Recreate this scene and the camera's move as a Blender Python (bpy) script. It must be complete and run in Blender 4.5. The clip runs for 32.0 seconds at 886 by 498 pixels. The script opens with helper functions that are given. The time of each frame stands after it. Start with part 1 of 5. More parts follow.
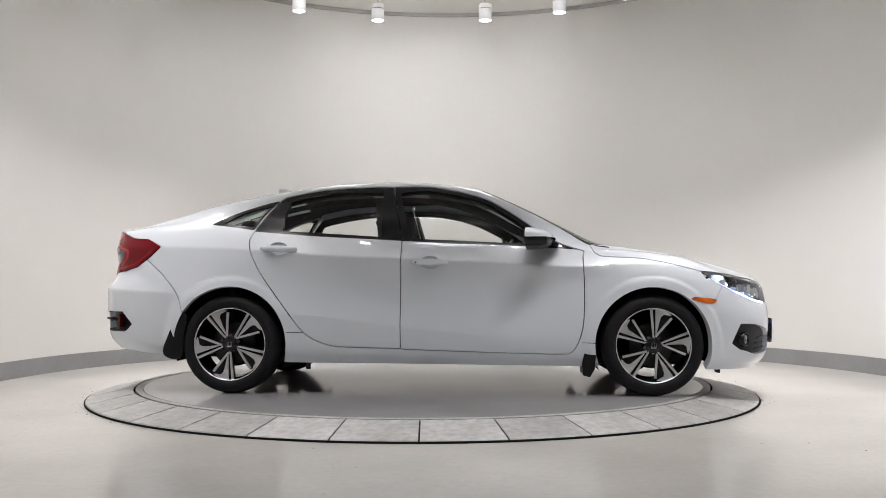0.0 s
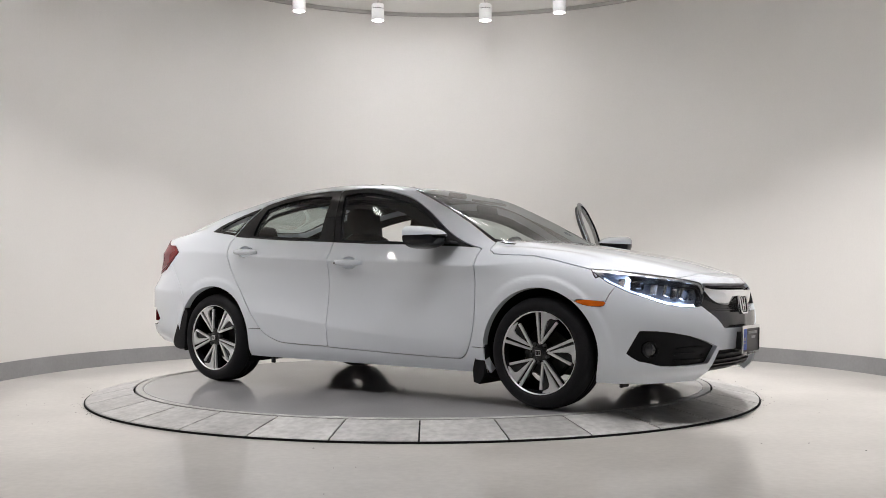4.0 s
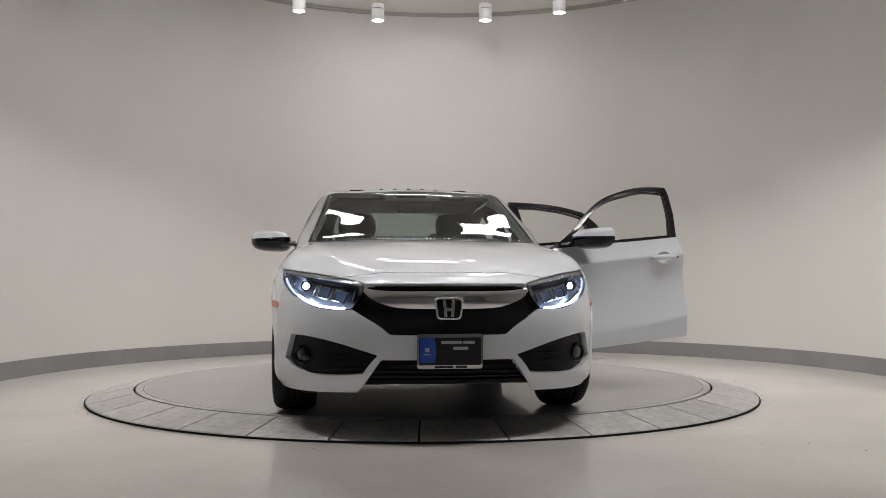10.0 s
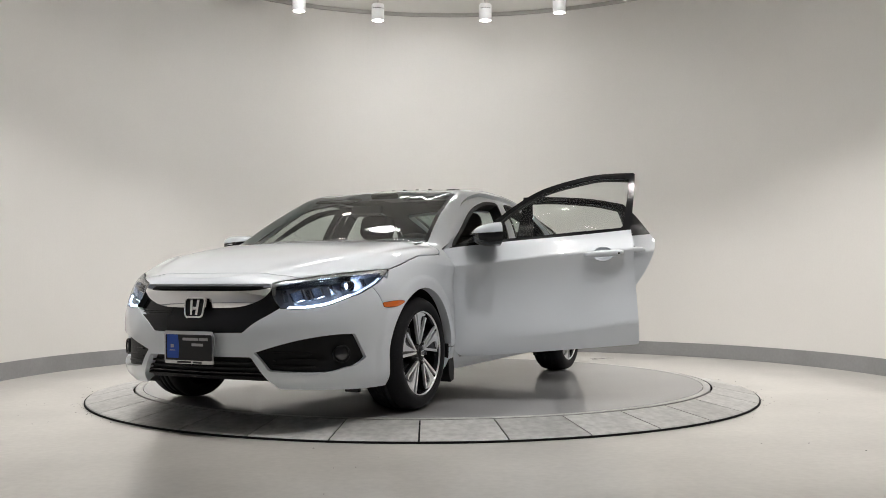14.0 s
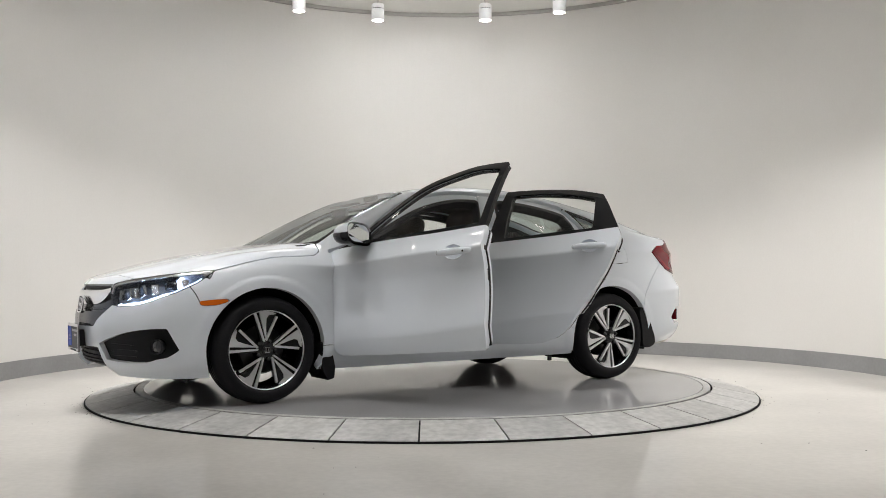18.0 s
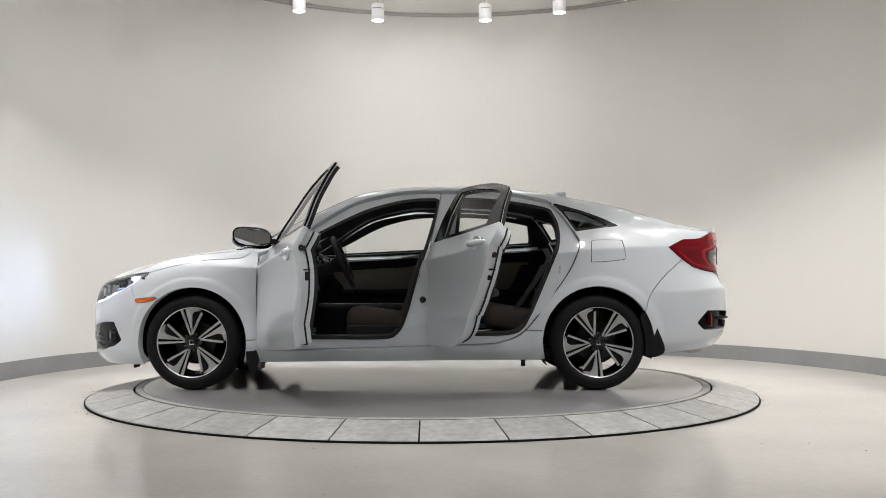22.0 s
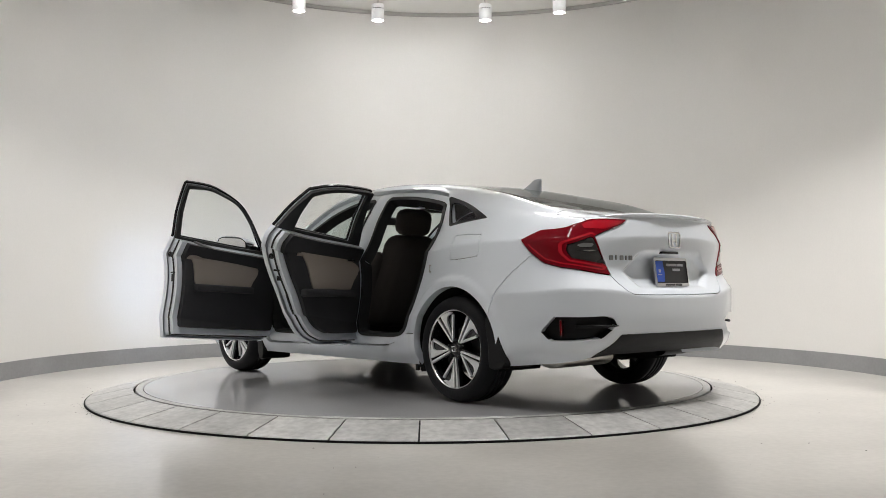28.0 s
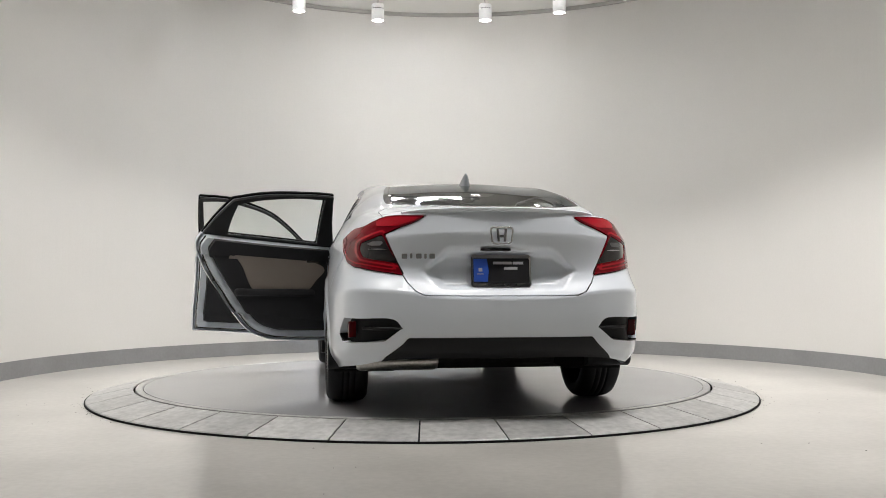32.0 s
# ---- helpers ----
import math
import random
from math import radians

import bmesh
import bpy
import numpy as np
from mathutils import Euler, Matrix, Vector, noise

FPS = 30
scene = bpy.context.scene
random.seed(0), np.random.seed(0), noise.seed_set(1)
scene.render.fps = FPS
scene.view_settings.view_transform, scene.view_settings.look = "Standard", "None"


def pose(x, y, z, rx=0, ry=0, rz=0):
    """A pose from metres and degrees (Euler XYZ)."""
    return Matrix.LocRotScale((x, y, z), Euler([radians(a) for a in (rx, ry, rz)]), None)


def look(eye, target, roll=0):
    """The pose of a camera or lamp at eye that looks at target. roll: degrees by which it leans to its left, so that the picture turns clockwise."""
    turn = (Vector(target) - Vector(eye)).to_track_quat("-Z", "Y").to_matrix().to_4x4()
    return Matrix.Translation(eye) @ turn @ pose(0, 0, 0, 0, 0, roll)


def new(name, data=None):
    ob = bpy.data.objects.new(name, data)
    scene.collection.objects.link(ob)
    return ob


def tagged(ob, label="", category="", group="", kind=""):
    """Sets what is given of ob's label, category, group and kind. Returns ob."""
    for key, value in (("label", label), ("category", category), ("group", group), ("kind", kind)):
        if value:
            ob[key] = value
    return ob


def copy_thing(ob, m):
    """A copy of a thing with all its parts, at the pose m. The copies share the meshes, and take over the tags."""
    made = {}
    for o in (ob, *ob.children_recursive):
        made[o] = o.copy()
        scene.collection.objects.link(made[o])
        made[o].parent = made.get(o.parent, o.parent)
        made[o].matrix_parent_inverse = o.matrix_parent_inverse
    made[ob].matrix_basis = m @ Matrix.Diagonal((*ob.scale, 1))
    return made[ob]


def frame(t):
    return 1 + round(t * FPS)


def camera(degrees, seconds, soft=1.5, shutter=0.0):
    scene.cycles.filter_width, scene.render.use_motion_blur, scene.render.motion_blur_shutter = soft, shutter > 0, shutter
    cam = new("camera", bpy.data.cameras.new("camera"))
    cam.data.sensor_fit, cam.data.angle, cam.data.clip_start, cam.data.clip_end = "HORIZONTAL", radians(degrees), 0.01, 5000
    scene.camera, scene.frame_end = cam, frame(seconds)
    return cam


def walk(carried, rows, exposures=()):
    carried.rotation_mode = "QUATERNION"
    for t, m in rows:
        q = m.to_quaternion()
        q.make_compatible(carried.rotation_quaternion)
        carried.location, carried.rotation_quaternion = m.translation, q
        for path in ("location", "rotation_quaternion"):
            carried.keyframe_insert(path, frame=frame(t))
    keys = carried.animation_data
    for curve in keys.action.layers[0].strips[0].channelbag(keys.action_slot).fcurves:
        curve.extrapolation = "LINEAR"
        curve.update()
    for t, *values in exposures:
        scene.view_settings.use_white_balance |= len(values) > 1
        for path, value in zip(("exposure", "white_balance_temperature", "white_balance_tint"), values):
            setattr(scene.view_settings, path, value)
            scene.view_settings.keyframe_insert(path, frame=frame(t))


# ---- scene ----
# Camera: it stands still before the turntable.
cam = camera(51.25, 32.0, 0.85)
EYE = (0.0, -6.895, 0.704)
YAW, PITCH = radians(1.138), radians(2.179)
AIM = (EYE[0] + math.sin(YAW) * math.cos(PITCH), EYE[1] + math.cos(YAW) * math.cos(PITCH), EYE[2] + math.sin(PITCH))
CAM = look(EYE, AIM, -0.056)
EXPOSURES = [(0, 0.17, 6470, 13), (7.0, 0.17, 6470, 13), (8.0, 0.02, 6360, 13), (8.5, -0.13, 6460, 13), (9.0, -0.23, 6560, 13), (10.4, -0.4, 6660, 13),
             (12.0, -0.38, 6910, 13), (13.0, -0.23, 7210, 12), (13.5, -0.03, 6810, 12), (14.0, 0.07, 6590, 10), (14.5, 0.17, 6540, 10), (32.0, 0.17, 6540, 10)]
walk(cam, [(0, CAM), (32.0, CAM)], EXPOSURES)


def heading(t):
    """The car's heading on the turntable, in degrees."""
    return 3.734e-4 * t ** 3 - 0.022416 * t * t - 7.70627 * t - 5.21106


# ---- light ----
LAMP_Z = 3.46
RING_C = (0.05, 0.0)
world = bpy.data.worlds.new("room_world")
scene.world = world
world.use_nodes = True
world.node_tree.nodes["Background"].inputs[0].default_value = (0.9, 0.92, 1.0, 1)
world.node_tree.nodes["Background"].inputs[1].default_value = 0.02
SPOTS = [(-1.90, 1.94), (-1.27, 2.37), (-0.49, 2.69), (0.635, 2.67), (1.37, 2.38), (1.95, 1.89)]
# the other lamps carry the ring on out of view
for k in range(15):
    a = radians(28 - 17.3 * k)
    SPOTS.append((RING_C[0] + 2.73 * math.cos(a), RING_C[1] + 2.73 * math.sin(a)))
for k, (x, y) in enumerate(SPOTS):
    d = bpy.data.lights.new("spot", "SPOT")
    d.energy, d.spot_size, d.spot_blend, d.shadow_soft_size = 106, radians(76), 0.9, 0.05
    d.color = (1.0, 0.975, 0.95)
    o = new("spot_light", d)
    if x < -0.5 and y < 0:
        d.energy *= 0.84
    if x > 1.2 and y > -0.5:
        d.energy *= 1.2
    lean = 1.16 if x > 1.2 and y > -0.5 else 0.97
    o.matrix_world = look((x, y, LAMP_Z - 0.02), (x * lean, y * 0.97, 0))
    if k == 13:
        # unseen front lamp, added as a wash to brighten the wall across the room
        d.energy, d.spot_size, d.spot_blend = 420, radians(44), 1.0
        o.matrix_world = look((x, y, LAMP_Z - 0.02), (0.1, 4.05, 3.25))

# ---- materials ----


def mat(name, color, rough=0.5, metal=0.0, coat=0.0, grain=0.0, scale=40.0, bump=0.0, emit=None, power=0.0, stain=0.0, stain_scale=3.0, coat_rough=0.03, spec=0.5):
    """A surface with variation at two scales: fine grain and wide stains."""
    m = bpy.data.materials.new(name)
    m.use_nodes = True
    nt = m.node_tree
    b = nt.nodes["Principled BSDF"]
    b.inputs["Base Color"].default_value = (*color, 1)
    b.inputs["Roughness"].default_value = rough
    b.inputs["Metallic"].default_value = metal
    b.inputs["Coat Weight"].default_value = coat
    b.inputs["Coat Roughness"].default_value = coat_rough
    b.inputs["Specular IOR Level"].default_value = spec
    if emit:
        b.inputs["Emission Color"].default_value = (*emit, 1)
        b.inputs["Emission Strength"].default_value = power
    if grain or stain or bump:
        tc = nt.nodes.new("ShaderNodeTexCoord")
        n1 = nt.nodes.new("ShaderNodeTexNoise")
        n1.inputs["Scale"].default_value, n1.inputs["Detail"].default_value = scale, 5
        nt.links.new(tc.outputs["Object"], n1.inputs["Vector"])
        n2 = nt.nodes.new("ShaderNodeTexNoise")
        n2.inputs["Scale"].default_value, n2.inputs["Detail"].default_value = stain_scale, 4
        nt.links.new(tc.outputs["Object"], n2.inputs["Vector"])
        last = None
        for n, amount in ((n1, grain), (n2, stain)):
            if not amount:
                continue
            r = nt.nodes.new("ShaderNodeMapRange")
            r.inputs["From Min"].default_value, r.inputs["From Max"].default_value = 0.3, 0.7
            r.inputs["To Min"].default_value, r.inputs["To Max"].default_value = 1 - amount, 1 + amount
            nt.links.new(n.outputs["Fac"], r.inputs["Value"])
            mul = nt.nodes.new("ShaderNodeVectorMath")
            mul.operation = "MULTIPLY"
            if last:
                nt.links.new(last, mul.inputs[0])
            else:
                mul.inputs[0].default_value = color
            nt.links.new(r.outputs["Result"], mul.inputs[1])
            last = mul.outputs["Vector"]
        if last:
            nt.links.new(last, b.inputs["Base Color"])
        if stain:
            r = nt.nodes.new("ShaderNodeMapRange")
            r.inputs["To Min"].default_value, r.inputs["To Max"].default_value = max(rough - 0.5 * stain, 0.01), min(rough + 0.5 * stain, 1)
            nt.links.new(n2.outputs["Fac"], r.inputs["Value"])
            nt.links.new(r.outputs["Result"], b.inputs["Roughness"])
        if bump:
            bp = nt.nodes.new("ShaderNodeBump")
            bp.inputs["Strength"].default_value, bp.inputs["Distance"].default_value = bump, 0.002
            nt.links.new(n1.outputs["Fac"], bp.inputs["Height"])
            nt.links.new(bp.outputs["Normal"], b.inputs["Normal"])
    return m


def glass(name, tint, rough=0.0):
    """Thin glass: clear to light, glossy by the angle."""
    m = bpy.data.materials.new(name)
    m.use_nodes = True
    nt = m.node_tree
    nt.nodes.remove(nt.nodes["Principled BSDF"])
    tr, gl, mx, lw, pw, ma = (nt.nodes.new(k) for k in ("ShaderNodeBsdfTransparent", "ShaderNodeBsdfGlossy", "ShaderNodeMixShader", "ShaderNodeLayerWeight", "ShaderNodeMath", "ShaderNodeMath"))
    tr.inputs["Color"].default_value = (*tint, 1)
    gl.inputs["Roughness"].default_value = rough
    lw.inputs["Blend"].default_value = 0.5
    pw.operation, ma.operation = "POWER", "MULTIPLY_ADD"
    pw.inputs[1].default_value, ma.inputs[1].default_value, ma.inputs[2].default_value = 4.0, 0.70, 0.035
    nt.links.new(lw.outputs["Facing"], pw.inputs[0])
    nt.links.new(pw.outputs[0], ma.inputs[0])
    nt.links.new(ma.outputs[0], mx.inputs[0])
    nt.links.new(tr.outputs[0], mx.inputs[1])
    nt.links.new(gl.outputs[0], mx.inputs[2])
    nt.links.new(mx.outputs[0], nt.nodes["Material Output"].inputs["Surface"])
    return m


WHITE = mat("pearl_white_paint", (0.78, 0.825, 0.885), 0.28, 0, 1.0, grain=0.012, scale=900, coat_rough=0.012)
BLACK = mat("gloss_black_trim", (0.014, 0.014, 0.016), 0.16, 0, 0.0, stain=0.05, spec=0.35)
MATT = mat("matt_black_plastic", (0.012, 0.012, 0.0135), 0.45, grain=0.15, scale=400, bump=0.3, spec=0.2)
WELL = mat("wheel_well_liner", (0.012, 0.012, 0.013), 0.95, grain=0.2, scale=120, bump=0.3, spec=0.15)
RUBBER = mat("tyre_rubber", (0.015, 0.015, 0.017), 0.6, grain=0.25, scale=150, bump=0.2, spec=0.16)
SEAL = mat("door_seal_rubber", (0.018, 0.018, 0.019), 0.6, grain=0.15, scale=200)
CHROME = mat("chrome", (0.86, 0.86, 0.88), 0.06, 1.0)
ALLOY = mat("machined_alloy", (0.78, 0.79, 0.81), 0.30, 0.75, 0.4, grain=0.05, scale=300)
GLOSSBLK = mat("painted_wheel_black", (0.012, 0.012, 0.014), 0.2, 0, 0.4, grain=0.1, spec=0.4)
GLASS = glass("window_glass", (0.92, 0.94, 0.93))
DARKGLASS = glass("tinted_glass", (0.62, 0.70, 0.67))
LENS = glass("clear_lens", (0.95, 0.96, 0.97))
REDLENS = mat("red_tail_lens", (0.17, 0.0025, 0.008), 0.10, 0, 0.25, stain=0.03, spec=0.2)
DARKRED = mat("dark_red_lens", (0.12, 0.003, 0.006), 0.15, 0, 1.0, stain=0.03)
AMBER = mat("amber_lens", (0.70, 0.14, 0.01), 0.2, 0, 1.0, stain=0.03)
LED = mat("daytime_led", (0.9, 0.95, 1.0), 0.3, emit=(0.52, 0.70, 1.0), power=45)
LED_DIMMED = mat("daytime_led_dimmed", (0.9, 0.95, 1.0), 0.3, emit=(0.45, 0.62, 1.0), power=1.5)
BEAM = mat("low_beam_lens", (0.9, 0.95, 1.0), 0.1, emit=(0.50, 0.68, 1.0), power=6000)
FLOORM = mat("epoxy_floor", (0.54, 0.521, 0.488), 0.30, 0, 0.5, grain=0.06, scale=30, stain=0.13, stain_scale=1.3, coat_rough=0.10)
DISC = mat("turntable_plate", (0.30, 0.30, 0.306), 0.32, 0, 0.62, grain=0.06, scale=60, stain=0.17, stain_scale=1.9, coat_rough=0.08, spec=0.3)
STONE = mat("ring_stone", (0.345, 0.343, 0.336), 0.36, grain=0.20, scale=24, bump=0.5, stain=0.20, stain_scale=5)
# slabs differ a little from one another
nt = STONE.node_tree
info, span, mul = nt.nodes.new("ShaderNodeObjectInfo"), nt.nodes.new("ShaderNodeMapRange"), nt.nodes.new("ShaderNodeVectorMath")
mul.operation = "MULTIPLY"
span.inputs["To Min"].default_value, span.inputs["To Max"].default_value = 0.82, 1.28
src = nt.nodes["Principled BSDF"].inputs["Base Color"].links[0].from_socket
nt.links.new(info.outputs["Random"], span.inputs["Value"])
nt.links.new(src, mul.inputs[0])
nt.links.new(span.outputs["Result"], mul.inputs[1])
nt.links.new(mul.outputs["Vector"], nt.nodes["Principled BSDF"].inputs["Base Color"])
WALLM = mat("wall_paint", (0.76, 0.745, 0.72), 0.85, grain=0.012, scale=60, stain=0.02, stain_scale=0.7, bump=0.05)
CEILM = mat("ceiling_paint", (0.78, 0.77, 0.74), 0.9, grain=0.01)
BASEM = mat("baseboard_grey", (0.27, 0.27, 0.275), 0.5, grain=0.04, stain=0.08)
PANELM = mat("light_panel", (1, 1, 1), 0.5, emit=(0.96, 0.98, 1.0), power=27)
LAMPM = mat("lamp_white", (0.82, 0.82, 0.82), 0.4, grain=0.02)
GLOW = mat("lamp_glow", (1, 1, 1), 0.5, emit=(1.0, 0.96, 0.90), power=20)
SOUTHM = mat("unseen_wall_grey", (0.32, 0.32, 0.325), 0.7, grain=0.03, stain=0.05)
GREYM = mat("ceiling_band_grey", (0.45, 0.44, 0.42), 0.8, grain=0.03)
CLOTH = mat("taupe_cloth", (0.085, 0.072, 0.064), 0.95, grain=0.22, scale=500, bump=0.5, stain=0.05)
TAN = mat("beige_door_cloth", (0.33, 0.285, 0.25), 0.95, grain=0.14, scale=500, bump=0.5)
CABIN = mat("black_cabin_plastic", (0.034, 0.034, 0.037), 0.55, grain=0.15, scale=300, bump=0.3, spec=0.35)
HEADLINER = mat("headliner_cloth", (0.10, 0.095, 0.088), 0.95, grain=0.1, scale=300)
CARPET = mat("black_carpet", (0.042, 0.042, 0.044), 1.0, grain=0.3, scale=400, bump=0.6)
STEEL = mat("exhaust_steel", (0.52, 0.50, 0.47), 0.38, 1.0, grain=0.15, scale=60)
UNDER = mat("underbody_black", (0.022, 0.022, 0.023), 0.8, grain=0.3, scale=20, bump=0.4)
BLUE = mat("plate_blue", (0.03, 0.10, 0.50), 0.4, grain=0.05)
PLATE = mat("plate_black", (0.014, 0.014, 0.016), 0.4, grain=0.05)
GREYTXT = mat("plate_print", (0.45, 0.45, 0.47), 0.5, grain=0.03)
REFLECTION_WHITE = mat("reflection_white", (0.8, 0.8, 0.8), 0.8, grain=0.02)

LAMPBOWL = mat("lamp_bowl_silver", (0.30, 0.31, 0.34), 0.28, 0.85, 0.0, grain=0.05)
SATIN = mat("satin_chrome", (0.42, 0.42, 0.43), 0.22, 1.0)
FOGGLASS = mat("fog_lamp_glass", (0.030, 0.031, 0.036), 0.06, 0, 1.0, stain=0.02)
mat_lens = mat("projector_glass", (0.10, 0.12, 0.16), 0.05, 0, 1.0, stain=0.02)
mat_smoke = mat("smoked_lens", (0.045, 0.042, 0.042), 0.08, 0.3, 1.0, stain=0.04)
BRIGHTRED = mat("bright_red_guide", (0.46, 0.007, 0.018), 0.12, 0, 1.0, stain=0.03)
mat_mirror = mat("mirror_silver", (0.80, 0.81, 0.82), 0.03, 1.0)
mat_strip = mat("grey_trim", (0.20, 0.20, 0.20), 0.4, 0.3, grain=0.05)
mat_dark_chrome = mat("dark_chrome", (0.62, 0.62, 0.64), 0.10, 1.0)
mat_brake = mat("brake_iron", (0.06, 0.06, 0.062), 0.45, 0.6, grain=0.1)
mat_sunroof_pale = mat("sunroof_pale", (0.45, 0.43, 0.40), 0.9, grain=0.05, scale=200)

# ---- mesh helpers ----


def finish(ob, m, parent=None, label="", smooth=True):
    ob.data.materials.append(m)
    if smooth:
        ob.data.polygons.foreach_set("use_smooth", [True] * len(ob.data.polygons))
    if parent:
        ob.parent = parent
    if label:
        tagged(ob, label)
    return ob


def part(name, bm, material, parent=None, label="", smooth=False):
    """Links a bmesh as one mesh object under a thing or under a part."""
    me = bpy.data.meshes.new(name)
    bmesh.ops.recalc_face_normals(bm, faces=bm.faces)
    bm.to_mesh(me)
    bm.free()
    return finish(new(name, me), material, parent, label, smooth)


def add_box(bm, c, s, bev=0.0, m=None):
    r = bmesh.ops.create_cube(bm, size=1, matrix=(m or Matrix()) @ Matrix.Translation(c) @ Matrix.Diagonal((*s, 1)))
    if bev:
        e = list({e for v in r["verts"] for e in v.link_edges})
        bmesh.ops.bevel(bm, geom=e, offset=bev, segments=3, affect="EDGES", profile=0.5)
    return bm


def box(c, s, bev=0.0, m=None):
    return add_box(bmesh.new(), c, s, bev, m)


def lathe(profile, seg=48, axis="z"):
    """Turns a profile of (radius, height) about an axis."""
    bm = bmesh.new()
    rings = []
    for r, h in profile:
        ring = []
        for k in range(seg):
            a = 2 * math.pi * k / seg
            p = (r * math.cos(a), r * math.sin(a), h)
            if axis == "y":
                p = (p[0], p[2], p[1])
            elif axis == "x":
                p = (p[2], p[0], p[1])
            ring.append(bm.verts.new(p))
        rings.append(ring)
    for a, b in zip(rings, rings[1:]):
        for k in range(seg):
            bm.faces.new((a[k], a[(k + 1) % seg], b[(k + 1) % seg], b[k]))
    bmesh.ops.remove_doubles(bm, verts=bm.verts, dist=1e-5)
    return bm


def tube(points, radius, seg=8, closed=False):
    """A round bar along points."""
    bm = bmesh.new()
    pts = [Vector(p) for p in points]
    n = len(pts)
    rings = []
    for i, p in enumerate(pts):
        a = pts[(i + 1) % n] if closed or i + 1 < n else p
        b = pts[i - 1] if closed or i else p
        t = (a - b).normalized()
        u = t.cross(Vector((0, 0, 1)))
        if u.length < 0.05:
            u = t.cross(Vector((1, 0, 0)))
        u.normalize()
        w = t.cross(u)
        r = radius[i] if isinstance(radius, (list, tuple)) else radius
        rings.append([bm.verts.new(p + r * (u * math.cos(q) + w * math.sin(q))) for q in (2 * math.pi * k / seg for k in range(seg))])
    for i in range(n if closed else n - 1):
        a, b = rings[i], rings[(i + 1) % n]
        for k in range(seg):
            bm.faces.new((a[k], a[(k + 1) % seg], b[(k + 1) % seg], b[k]))
    if not closed:
        bm.faces.new(rings[0]), bm.faces.new(rings[-1])
    return bm


def spline(pts, n=10, closed=False):
    """A smooth curve through points (uniform Catmull-Rom), n steps a span. A doubled point makes a corner."""
    p = np.array(pts, float)
    m = len(p)
    out = []
    steps = n
    for i in range(m if closed else m - 1):
        n = steps[i] if isinstance(steps, (list, tuple)) else steps
        if closed:
            a, b, c, d = p[i - 1], p[i], p[(i + 1) % m], p[(i + 2) % m]
        else:
            b, c = p[i], p[i + 1]
            a = p[i - 1] if i else 2 * b - c
            d = p[i + 2] if i + 2 < m else 2 * c - b
        if np.allclose(b, c):
            continue
        if np.allclose(a, b):
            a = 2 * b - c
        if np.allclose(c, d):
            d = 2 * c - b
        for k in range(n):
            t = k / n
            out.append(0.5 * (2 * b + (c - a) * t + (2 * a - 5 * b + 4 * c - d) * t * t + (3 * b - a - 3 * c + d) * t ** 3))
    if not closed:
        out.append(p[-1])
    return np.array(out)


def sdf(P, poly):
    """Signed distance of 2D points to a closed outline, negative within."""
    A = np.asarray(poly, float)
    B = np.roll(A, -1, 0)
    best = np.full(len(P), 1e9)
    inside = np.zeros(len(P), bool)
    for a, b in zip(A, B):
        e = b - a
        L = e @ e
        if L < 1e-14:
            continue
        t = np.clip(((P - a) @ e) / L, 0, 1)
        q = P - a - t[:, None] * e
        best = np.minimum(best, (q * q).sum(1))
        if a[1] != b[1]:
            cond = (a[1] > P[:, 1]) != (b[1] > P[:, 1])
            xs = a[0] + (P[:, 1] - a[1]) / (b[1] - a[1]) * e[0]
            inside ^= cond & (P[:, 0] < xs)
    return np.where(inside, -1, 1) * np.sqrt(best)


